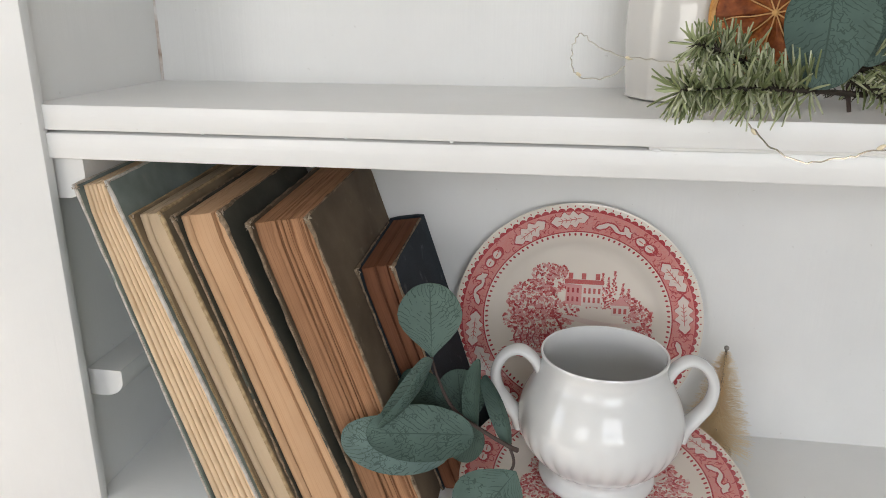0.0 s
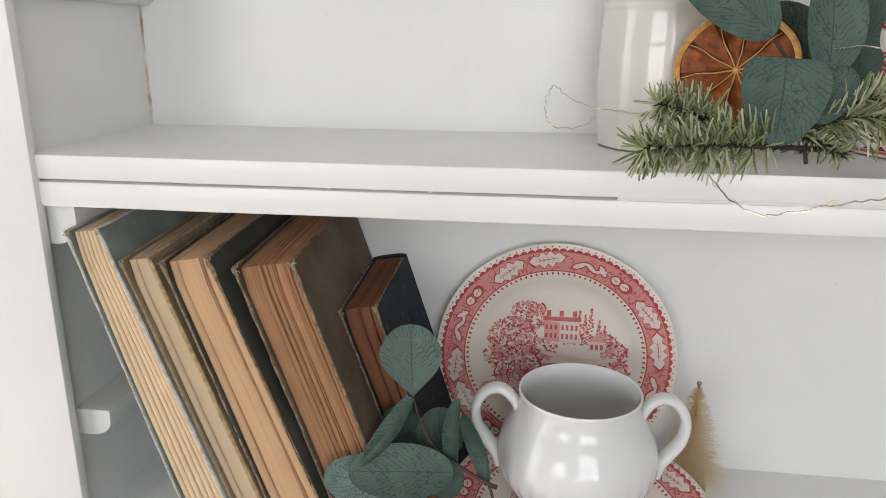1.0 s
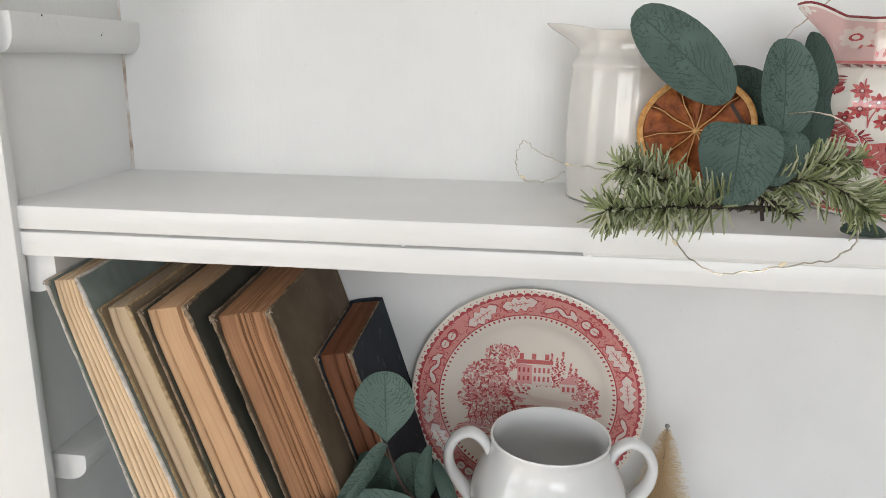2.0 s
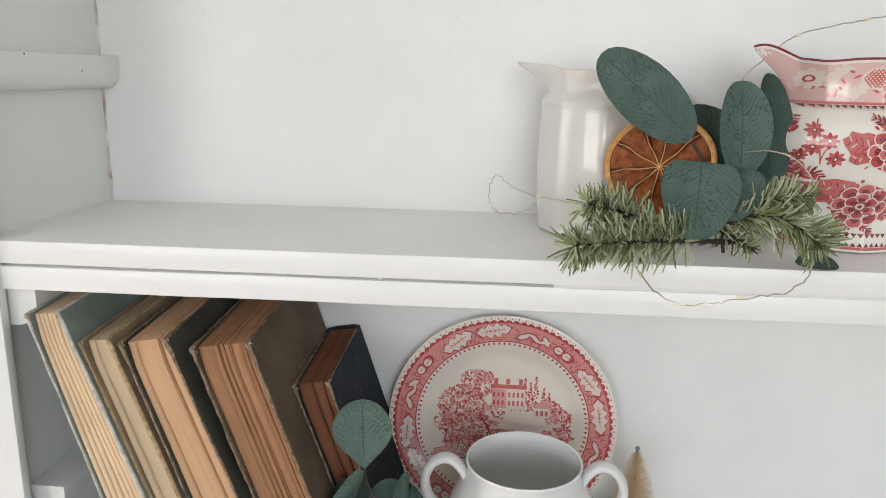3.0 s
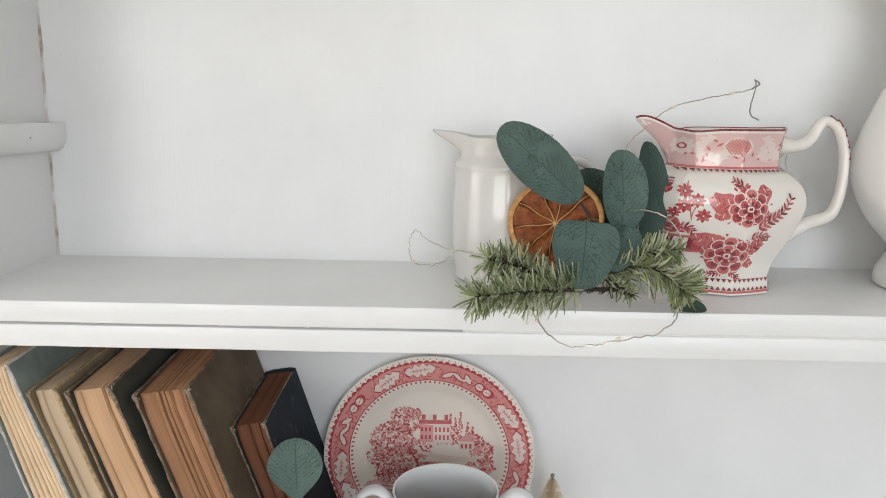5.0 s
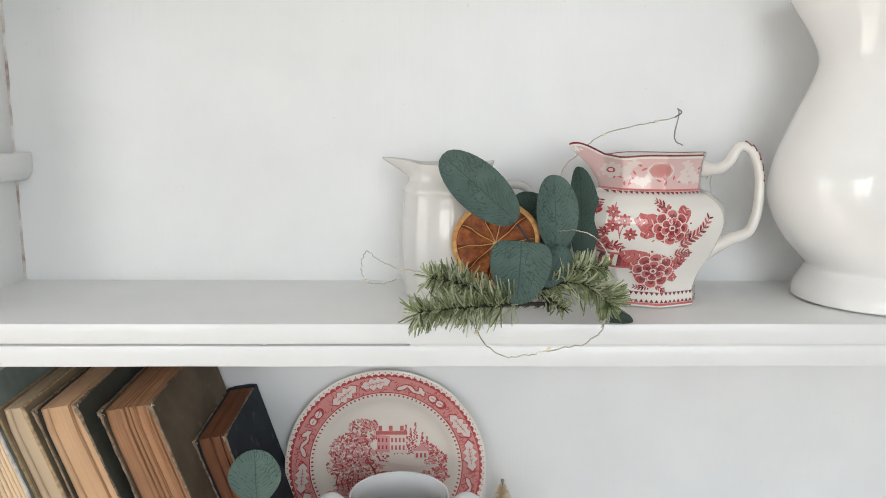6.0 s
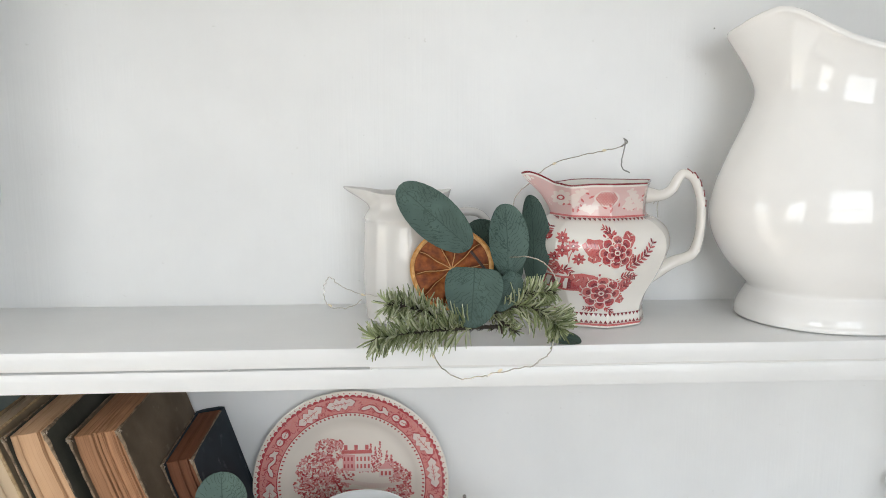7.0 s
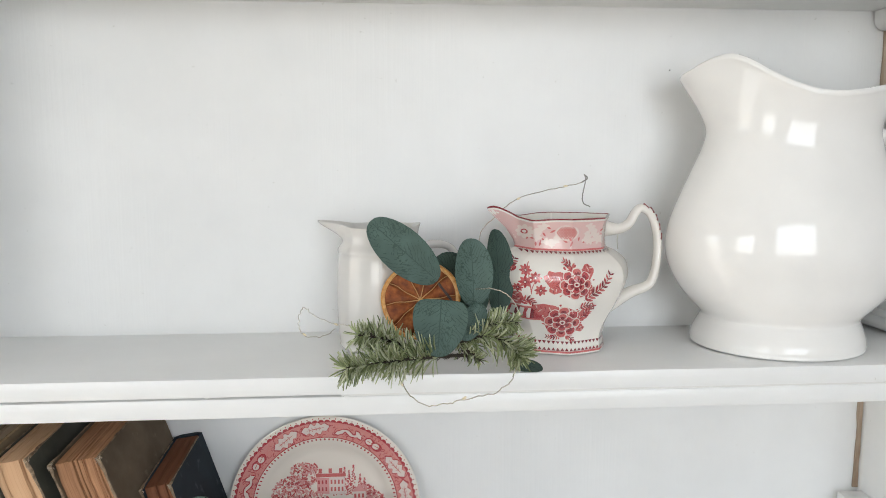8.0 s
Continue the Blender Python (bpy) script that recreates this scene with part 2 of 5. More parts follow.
def curve_points(pts, steps=8):
    """A smooth line through the points."""
    p = [Vector(q) for q in pts]
    p = [2 * p[0] - p[1]] + p + [2 * p[-1] - p[-2]]
    out = []
    for i in range(1, len(p) - 2):
        for k in range(steps):
            t = k / steps
            a, b, c, d = p[i - 1:i + 3]
            out.append(0.5 * (2 * b + (c - a) * t + (2 * a - 5 * b + 4 * c - d) * t * t + (3 * b - a - 3 * c + d) * t ** 3))
    return out + [p[-2]]


def tube(bm, pts, radius, seg=8, flat=1.0, side=None):
    """A round or flattened rod along pts; radius is a number or a function of 0..1."""
    rings, n = [], len(pts)
    ref = Vector(side) if side else Vector((0.13, 0.2, 0.97))
    for i, p in enumerate(pts):
        d = (pts[min(i + 1, n - 1)] - pts[max(i - 1, 0)]).normalized()
        a = d.cross(ref)
        a = (a if a.length > 1e-4 else d.cross(Vector((1, 0, 0)))).normalized()
        b = a.cross(d)
        r = radius(i / (n - 1)) if callable(radius) else radius
        rings.append([p + a * (r * math.cos(q)) + b * (r * flat * math.sin(q)) for q in (math.tau * k / seg for k in range(seg))])
    return loft(bm, rings)


def lathe(bm, profile, c, seg=64, shape=None):
    """Turns (radius, height) pairs round the upright through c. shape(angle, k) scales the radius."""
    rings = []
    for k, (r, z) in enumerate(profile):
        rings.append([(c[0] + r * (shape(a, k) if shape else 1) * math.cos(a), c[1] + r * (shape(a, k) if shape else 1) * math.sin(a), c[2] + z) for a in (math.tau * i / seg for i in range(seg))])
    return loft(bm, rings)


def smooth_profile(pairs, steps=5):
    return [(p.x, p.y) for p in curve_points([(a, b, 0) for a, b in pairs], steps)]

# ---------------------------------------------------------------- the room behind the camera
WL, WR, WB, ZT = -2.2, 3.2, -2.6, 2.5
bm = bmesh.new()
box(bm, WL - 0.1, WR + 0.1, WB - 0.1, 0.42, -0.05, 0.0)
setting("floor", bm, FLOORING, "oak board floor of the room", "floor")
bm = bmesh.new()
box(bm, WL - 0.1, WR + 0.1, WB - 0.1, 0.42, ZT, ZT + 0.05)
setting("ceiling", bm, CEIL, "plain white painted ceiling", "ceiling")
for nm, x0, x1, y0, y1 in (("wall_north", WL - 0.1, WR + 0.1, 0.32, 0.42), ("wall_east", WR, WR + 0.1, WB, 0.318)):
    bm = bmesh.new()
    box(bm, x0, x1, y0, y1, 0.002, ZT - 0.002)
    setting(nm, bm, WALL, "plain pale painted room wall", "wall")
bm = bmesh.new()
for y0, y1, z0, z1 in ((WB, -1.9, 0.002, 2.498), (-0.7, 0.318, 0.002, 2.498), (-1.9, -0.7, 2.1, 2.498)):
    box(bm, WL - 0.1, WL, y0, y1, z0, z1)
setting("wall_west", bm, WALL, "pale painted wall with a glazed door opening", "wall")
bm = bmesh.new()
for x0, x1, z0, z1 in ((WL - 0.1, -1.4, 0.002, 2.498), (-0.4, 0.4, 0.002, 2.498), (1.8, WR + 0.1, 0.002, 2.498), (0.4, 1.8, 0.002, 0.95), (0.4, 1.8, 2.25, 2.498), (-1.4, -0.4, 0.002, 0.95), (-1.4, -0.4, 2.05, 2.498)):
    box(bm, x0, x1, WB - 0.1, WB - 0.002, z0, z1)
setting("wall_south", bm, WALL, "pale painted wall with two window openings", "wall")
door = thing("door_1", (WL, -1.3, 0.0), "white glazed door with glazing bars", "door", "", "structure")
bm = bmesh.new()
for y0, y1, z0, z1 in ((-1.898, -1.81, 0.004, 2.098), (-0.79, -0.702, 0.004, 2.098), (-1.81, -0.79, 0.004, 0.17), (-1.81, -0.79, 1.99, 2.098)):
    box(bm, WL - 0.03, WL + 0.03, y0, y1, z0, z1)
part("door_frame", bm, PAINT_V, door, smooth=False)
for y0, y1, z0, z1 in ((-1.48, -1.46, 0.17, 1.99), (-1.14, -1.12, 0.17, 1.99), (-1.81, -0.79, 0.62, 0.64), (-1.81, -0.79, 1.07, 1.09), (-1.81, -0.79, 1.52, 1.54)):
    bm = bmesh.new()
    box(bm, WL + 0.045, WL + 0.055, y0, y1, z0, z1)
    part("glazing_bar", bm, PAINT_V, door, smooth=False)
for i, (wx, hw, top) in enumerate(((1.1, 0.7, 2.25), (-0.9, 0.5, 2.05))):
    win = thing("window_%d" % (i + 1), (wx, WB - 0.05, 0.95), "white painted sash window with glazing bars", "window", "", "structure")
    bm = bmesh.new()
    for x0, x1, z0, z1 in ((wx - hw + 0.002, wx - hw + 0.05, 0.952, top - 0.002), (wx + hw - 0.05, wx + hw - 0.002, 0.952, top - 0.002), (wx - hw + 0.05, wx + hw - 0.05, 0.952, 1.0), (wx - hw + 0.05, wx + hw - 0.05, top - 0.05, top - 0.002)):
        box(bm, x0, x1, WB - 0.06, WB + 0.02, z0, z1)
    part("window_frame", bm, PAINT_V, win, smooth=False)
    third, middle = (2 * hw - 0.1) / 3, (0.95 + top) / 2
    for x0, x1, z0, z1 in ((wx - third / 2 - 0.01, wx - third / 2 + 0.01, 1.0, top - 0.05), (wx + third / 2 - 0.01, wx + third / 2 + 0.01, 1.0, top - 0.05), (wx - hw + 0.05, wx + hw - 0.05, middle - 0.02, middle + 0.02)):
        bm = bmesh.new()
        box(bm, x0, x1, WB + 0.045, WB + 0.06, z0, z1)
        part("glazing_bar", bm, PAINT_V, win, smooth=False)

# ---------------------------------------------------------------- the white hutch
X0, X1, YB = -0.0135, 1.103, 0.192
hutch = thing("hutch", (0.55, 0.1, 0.0), "white painted wooden hutch with open shelves", "hutch")


def hp(name, bm, label="", mat=None, smooth=True):
    return part(name, bm, mat or PAINT_H, hutch, label, smooth)


SEAM = material("brown_seam", (0.40, 0.31, 0.26), 0.8)
link(SEAM, ramp(SEAM, noise_of(SEAM, coords(SEAM), 45.0), [(0.36, (0.34, 0.26, 0.21)), (0.5, (0.58, 0.51, 0.46)), (0.65, (0.74, 0.72, 0.70))]), bsdf(SEAM).inputs["Base Color"])
bm = bmesh.new()
box(bm, X0 - 0.02, X1 + 0.02, YB, YB + 0.012, 0.72, 1.75)
hp("back_panel", bm, "painted back panel with brush marks", PAINT_V, False)
for nm, x0, x1 in (("side_panel", X0 - 0.022, X0), ("side_panel", X1, X1 + 0.022)):
    bm = bmesh.new()
    box(bm, x0, x1, 0.004, YB, 0.72, 1.75)
    hp(nm, bm, "", PAINT_V, False)
hp("top_board", board(X0, X1, 0.004, YB, 1.594, 1.613))
hp("upper_shelf", board(X0, X1, 0.0, YB, 1.1815, 1.2, 0.0009), "upper shelf board, chipped white paint")
hp("shelf_support", board(X0, X1, 0.0, YB, 1.1602, 1.1795, 0.0011), "second board doubled under the shelf")
hp("lower_shelf", board(X0, X1, 0.0, YB, 0.842, 0.86))
bm = bmesh.new()
box(bm, 0.43, X1, 0.0012, 0.02, 1.1794, 1.1816)
hp("filler", bm, "paint-filled joint between the boards", CAULK, False)
for x0, x1, xe in ((-0.16, -0.003, 0.003), (X1 - 0.012, X1 + 0.16, X1 - 0.012)):
    bm = bmesh.new()
    box(bm, x0, x1, -0.006, 0.0035, 0.72, 1.75, 0.0012)
    hp("stile", bm, "flat white face-frame stile", PAINT_V)
bm = bmesh.new()
box(bm, X0 - 0.15, X1 + 0.15, -0.006, 0.31, 0.0, 0.715, 0.003)
hp("base_cabinet", bm, "plain white lower cabinet", PAINT_V)


def cleat(x_wall, sign, y0, y1, z_top, h, w, name="shelf_cleat", label="quarter-round cleat nailed to the side"):
    """Rounded batten along the side panel."""
    bm = bmesh.new()
    prof = [(0, 0), (w * 0.97, 0), (w, -h * 0.05), (w, -h * 0.38)] + [(w * (0.42 + 0.58 * math.cos(a)), -h * (0.42 + 0.58 * math.sin(a))) for a in (radians(12 * k) for k in range(1, 8))] + [(w * 0.3, -h), (0, -h)]
    rings = [[(x_wall + sign * a, y, z_top + b) for a, b in prof] for y in np.linspace(y0, y1, 6)]
    return hp(name, loft(bm, rings), label)


cleat(X0 + 0.0005, 1, 0.008, YB - 0.001, 1.344, 0.030, 0.0195)
cleat(X0 + 0.0005, 1, 0.008, YB - 0.02, 1.1598, 0.032, 0.031)
cleat(X0 + 0.0005, 1, 0.016, YB - 0.01, 0.977, 0.024, 0.031)
cleat(X1 - 0.0005, -1, 0.02, YB - 0.012, 0.974, 0.024, 0.034)
cleat(X1 - 0.0005, -1, 0.02, YB - 0.004, 1.222, 0.02, 0.03)
cleat(X1 - 0.0005, -1, 0.02, YB - 0.004, 1.5935, 0.024, 0.022)
# open joint in the far corner, with the raw wood showing
for z0, z1, a in ((0.975, 1.16, 0.0055), (1.24, 1.57, 0.006)):
    bm = bmesh.new()
    rings = []
    for k in range(12):
        z = z0 + (z1 - z0) * k / 11
        w = a + 0.003 * noise.noise((z * 30, 1, 2))
        rings.append([(X1 - 0.001 - w, YB - 0.0025, z), (X1 - 0.001, YB - 0.004 - 0.002 * noise.noise((z * 50, 4, 4)), z), (X1 - 0.001, YB - 0.0005, z), (X1 - 0.001 - w, YB - 0.0005, z)])
    hp("open_joint", loft(bm, rings), "cracked corner joint with bare brown wood", GAP_WOOD, False)
# dark open seam where the first side panel meets the back
# a solid brown strip: the seam's own brown plus the shadow inside the slot
for z0, z1 in ((0.861, 1.157), (1.201, 1.593)):
    bm = bmesh.new()
    rings = []
    for k in range(40):
        z = z0 + (z1 - z0) * k / 39
        w = 0.0022 + 0.0011 * noise.noise((z * 34, 7, 2)) + 0.0006 * noise.noise((z * 140, 3, 2))
        rings.append([(X0 + 0.0002, YB - w, z), (X0 + w, YB - 0.0004, z), (X0 + 0.0002, YB - 0.0004, z)])
    hp("seam", loft(bm, rings), "thin brown seam in the painted corner", SEAM, False)
# nail holes, paint blobs and chips
for y, z in ((0.125, 1.330), (0.045, 1.3425)):
    bm = bmesh.new()
    bmesh.ops.create_icosphere(bm, subdivisions=2, radius=0.0011, matrix=Matrix.Translation((X0 + 0.0193, y, z)))
    hp("nail_hole", bm, "small dark nail hole", NAIL)
for x, z, r in ((0.435, 1.1790, 0.0042), (0.447, 1.1775, 0.003), (0.226, 1.1815, 0.002), (0.30, 1.181, 0.0022), (0.12, 1.1815, 0.0016), (0.935, 1.172, 0.0032)):
    bm = bmesh.new()
    bmesh.ops.create_icosphere(bm, subdivisions=2, radius=1.0, matrix=Matrix.Translation((x, 0.0008, z)) @ Matrix.Diagonal((r * 0.75, 0.0010, r * 0.4, 1)))
    hp("paint_blob", bm)
bm = bmesh.new()
bmesh.ops.create_icosphere(bm, subdivisions=2, radius=0.0009, matrix=Matrix.Translation((0.824, YB, 1.52)))
hp("nail_hole", bm, "small dark nail hole", NAIL)

# ---------------------------------------------------------------- old books, fore-edges out


def book(label, top, bottom, y_front, y_back, cloth, pages, gathers, seed, edge, wave=0.0008, worn=0.0012, rub=0.0010):
    """top and bottom: (x of the first side, x of the second side, z). gathers: widths of the gatherings of leaves
    that stand apart; edge: material of the rubbed cover edges; wave: how far gatherings bulge; worn: edge raggedness."""
    rnd = random.Random(seed)
    tl, tr, zt = top
    bl, br, zb = bottom
    thick = (tr - tl + br - bl) / 2
    tall = zt - zb
    bk = thing("book", ((bl + br) / 2, (y_front + y_back) / 2, zb), label, "book", "old books leaning on the shelf")
    lean = (tl - bl) / tall
    rise = (tr - tl) * -lean * 0.9

    def at(u, y, w):
        """u across the thickness, w up the height, both 0..1."""
        return Vector((bl + (br - bl) * u + (tl + (tr - tl) * u - bl - (br - bl) * u) * w, y, zb + (zt + rise * (u - 0.5) * 0.5 - zb) * w + 0.055 * (y - y_front) * w))

    cu = 0.0026 / thick
    for u0, u1 in ((0.0, cu), (1 - cu, 1.0)):
        bm = bmesh.new()
        rings = []
        for k in range(13):
            w = k / 12
            y = y_front + 0.0006 * rnd.uniform(-1, 1)
            rings.append([at(u0, y + 0.0008, w), at((u0 + u1) / 2, y, w), at(u1, y + 0.0008, w), at(u1, y_back, w), at(u0, y_back, w)])
        cover = part("cover", loft(bm, rings), cloth, bk)
        # rubbed edge along the front and the head of the board
        bm = bmesh.new()
        um = (u0 + u1) / 2
        run = [at(um, y_front + 0.0003, k / 46) for k in range(46)] + [at(um, y_front + 0.0002 + (y_back - y_front) * 0.9 * k / 26, 1.0) for k in range(27)]
        rad = [((rub if u0 > 0 else 0.0009) + worn * (0.45 * noise.noise((k * 0.31, seed * 3.7, u0 * 9)) + 0.5 * math.exp(-((k - 46) / 2.4) ** 2))) for k in range(len(run))]
        run = [p + Vector((rnd.uniform(-1, 1), rnd.uniform(-1, 1), rnd.uniform(-1, 1))) * worn * 0.22 for p in run]
        tube(bm, run, lambda t: max(0.0007, rad[min(len(rad) - 1, int(round(t * (len(rad) - 1))))]), 7)
        part("worn_edge", bm, edge, cover, "rubbed and frayed board edge")
        # bumped corner with the cloth frayed open
        bm = bmesh.new()
        tip = at(um, y_front + 0.001, 0.995)
        for _ in range(int(22000 * worn)):
            off = Vector((rnd.gauss(0, 1), rnd.gauss(0, 0.8), rnd.gauss(0, 1.4) - 0.8)) * 0.0009
            way = Vector((rnd.gauss(0, 1), rnd.gauss(0, 1) - 0.5, rnd.gauss(0, 1))).normalized() * rnd.uniform(0.0012, 0.0028)
            tube(bm, [tip + off, tip + off + way * 0.5 + Vector((0, 0, 0.0003)), tip + off + way], lambda t: 0.00055 - 0.0003 * t, 5)
        part("frayed_corner", bm, FRAY, cover, "frayed board corner", True, "stuff")
    # rounded spine at the back
    bm = bmesh.new()
    rings = []
    for k in range(9):
        w = k / 8
        out = [at(u, y_back + 0.006 * math.sin(math.pi * u), w) for u in np.linspace(0, 1, 9)]
        inn = [at(u, y_back - 0.002, w) for u in np.linspace(1, 0, 9)]
        rings.append(out + inn)
    part("spine", loft(bm, rings), cloth, bk)
    # the leaves, gathering by gathering
    total = sum(gathers)
    u = cu * 1.1
    span = 1 - 2.2 * cu
    for gi, g in enumerate(gathers):
        u1 = u + span * g / total
        gap = min(0.0003 / thick, 0.2 * (u1 - u))
        dy = rnd.uniform(-1, 1) * wave
        head = rnd.uniform(-0.0022, 0.0)
        bm = bmesh.new()
        uvl = bm.loops.layers.uv.new("UVMap")
        nu = 3 if g / total < 0.12 else 7
        cols = [u + gap + (u1 - u - 2 * gap) * i / nu for i in range(nu + 1)]
        rows, info = [], {}
        for k in range(15):
            w = 0.004 + (0.993 + head - 0.004) * k / 14
            ring = []
            for i, c in enumerate(cols):
                f = i / nu
                bulge = 0.0016 * (1 - math.sin(math.pi * f) ** 0.6) if nu > 3 else 0.0007 * (1 - math.sin(math.pi * f))
                sway = 0.0006 * math.sin(w * 7 + seed + gi) + 0.004 * max(0.0, (k - 12.5) / 1.5) ** 2
                v = bm.verts.new(at(c, y_front + 0.0022 + dy + bulge + sway + 0.0015 * math.sin(math.pi * c), w))
                info[v] = (c * thick, w * tall)
                ring.append(v)
            for c in (cols[-1], cols[0]):
                v = bm.verts.new(at(c, y_back - 0.003, w))
                info[v] = (c * thick, w * tall + 0.2)
                ring.append(v)
            rows.append(ring)
        n = nu + 3
        faces = []
        for a_, b_ in zip(rows, rows[1:]):
            for i in range(n):
                faces.append(bm.faces.new((a_[i], a_[(i + 1) % n], b_[(i + 1) % n], b_[i])))
        faces.append(bm.faces.new(rows[0][::-1]))
        faces.append(bm.faces.new(rows[-1]))
        for f_ in faces:
            for lp in f_.loops:
                lp[uvl].uv = info[lp.vert]
        part("page_gathering", bm, pages, bk)
        u = u1
    return bk


def edge_material(name, a, b):
    m = material(name, a, 0.9, 0.15)
    link(m, ramp(m, noise_of(m, coords(m), 190.0, 4.0), [(0.35, b), (0.62, a)]), bsdf(m).inputs["Base Color"])
    bump(m, noise_of(m, coords(m), 900.0, 2.0), 0.6, 0.0006)
    return m


P_CREAM = page_material("cream_pages", (0.72, 0.55, 0.375), (0.50, 0.31, 0.16), 0.35)
P_YELLOW = page_material("yellowed_pages", (0.61, 0.475, 0.335), (0.46, 0.33, 0.20), 0.4)
P_TAN = page_material("tan_pages", (0.63, 0.415, 0.255), (0.40, 0.21, 0.10), 0.8)
P_BROWN = page_material("brown_pages", (0.48, 0.255, 0.138), (0.13, 0.058, 0.028), 1.1)
P_DARK = page_material("dark_brown_pages", (0.25, 0.105, 0.057), (0.11, 0.045, 0.024), 1.0)
C_TEAL = cloth_material("teal_cloth", (0.25, 0.30, 0.28), (0.30, 0.30, 0.27))
C_OLIVE = cloth_material("olive_cloth", (0.33, 0.25, 0.16), (0.46, 0.38, 0.27))
C_GREEN = cloth_material("dark_green_cloth", (0.080, 0.080, 0.064), (0.18, 0.15, 0.11))
C_BROWN = cloth_material("dark_brown_cloth", (0.150, 0.112, 0.076), (0.26, 0.20, 0.14))
C_NAVY = cloth_material("navy_cloth", (0.024, 0.033, 0.043), (0.12, 0.13, 0.14))
E_PALE = edge_material("pale_board_edge", (0.62, 0.58, 0.54), (0.44, 0.41, 0.37))
E_OLIVE = edge_material("olive_board_edge", (0.50, 0.37, 0.22), (0.33, 0.23, 0.13))
E_TAN = edge_material("tan_board_edge", (0.34, 0.25, 0.17), (0.15, 0.11, 0.075))
book("teal cloth book with cream wavy page edges", (0.018, 0.0465, 1.144), (0.102, 0.150, 0.862), -0.008, 0.172, C_TEAL, P_CREAM, (1, 1, 1, 1, 1, 1, 0.9), 1, E_PALE, 0.0005, 0.0009, 0.0015)
book("thin olive book with yellowed page edges", (0.0565, 0.083, 1.121), (0.1485, 0.178, 0.862), -0.003, 0.165, C_OLIVE, P_YELLOW, (0.9, 2.2), 2, E_OLIVE, 0.0008, 0.0007, 0.0017)
book("green cloth book with tan page edges", (0.0895, 0.129, 1.122), (0.1785, 0.230, 0.862), -0.001, 0.175, C_GREEN, P_TAN, (1.2, 3.2, 0.25, 0.2, 1.5), 3, E_TAN, 0.0004, 0.0017)
book("thick worn brown book with ragged browned pages", (0.1425, 0.192, 1.117), (0.2305, 0.2835, 0.862), 0.010, 0.184, C_BROWN, P_BROWN, (1.5, 0.5, 0.12, 0.35, 0.14, 0.5, 0.2, 1.0, 0.16, 0.3, 0.5), 4, E_TAN, 0.0014, 0.0022)
book("small navy book with dark brown page edges", (0.2125, 0.2460, 1.067), (0.2845, 0.316, 0.862), 0.055, 0.188, C_NAVY, P_DARK, (1.5, 0.2, 1.3, 0.9), 5, E_TAN, 0.0008)

# ---------------------------------------------------------------- transfer-printed plates
PLATE_R = 0.1177


def plate_height(q):
    """Height of the face at q = radius / plate radius."""
    return float(np.interp(q, (0, 0.55, 0.63, 0.70, 0.76, 0.9, 1.0), (0.004, 0.004, 0.0048, 0.0095, 0.0125, 0.0155, 0.0175)))


def shape_2d(bm, pts, place, lift):
    """A flat printed patch: an outline with a middle, laid on a surface by place(u, v, lift)."""
    n = len(pts)
    mu, mv = sum(p[0] for p in pts) / n, sum(p[1] for p in pts) / n
    size = max(math.hypot(u - mu, v - mv) for u, v in pts)
    steps = (0.3, 0.65, 1.0) if size > 0.003 else (1.0,)
    mid = bm.verts.new(place(mu, mv, lift))
    rows = [[bm.verts.new(place(mu + (u - mu) * f, mv + (v - mv) * f, lift)) for u, v in pts] for f in steps]
    for i in range(n):
        j = (i + 1) % n
        bm.faces.new((mid, rows[0][i], rows[0][j]))
        for a, b in zip(rows, rows[1:]):
            bm.faces.new((a[i], a[j], b[j], b[i]))


def blob(u, v, a, b, turn, rnd, n=9, rough=0.25):
    out = []
    for k in range(n):
        t = math.tau * k / n
        s = 1 + rnd.uniform(-rough, rough)
        x, y = a * s * math.cos(t), b * s * math.sin(t)
        out.append((u + x * math.cos(turn) - y * math.sin(turn), v + x * math.sin(turn) + y * math.cos(turn)))
    return out


def lobed_leaf(u, v, length, width, turn, lobes=3, depth=0.38):
    """An oak-like outline."""
    side = []
    n = lobes * 6
    for k in range(n + 1):
        t = k / n
        w = width * (math.sin(math.pi * min(1, t * 0.95 + 0.03)) ** 0.7) * (1 - depth * (0.5 + 0.5 * math.cos(t * lobes * math.tau)))
        side.append((t * length - length / 2, w))
    pts = side + [(a, -b) for a, b in side[::-1]]
    c, s = math.cos(turn), math.sin(turn)
    return [(u + a * c - b * s, v + a * s + b * c) for a, b in pts]


def stroke(bm, pts, width, place, lift):
    """A printed line."""
    n = len(pts)
    row = []
    for i, (u, v) in enumerate(pts):
        a, b = pts[max(i - 1, 0)], pts[min(i + 1, n - 1)]
        du, dv = b[0] - a[0], b[1] - a[1]
        ln = math.hypot(du, dv) or 1
        w = width * (0.35 + 0.65 * math.sin(math.pi * (i + 0.5) / n))
        row.append((bm.verts.new(place(u - dv / ln * w, v + du / ln * w, lift)), bm.verts.new(place(u + dv / ln * w, v - du / ln * w, lift))))
    for (a, b), (c, d) in zip(row, row[1:]):
        bm.faces.new((a, b, d, c))


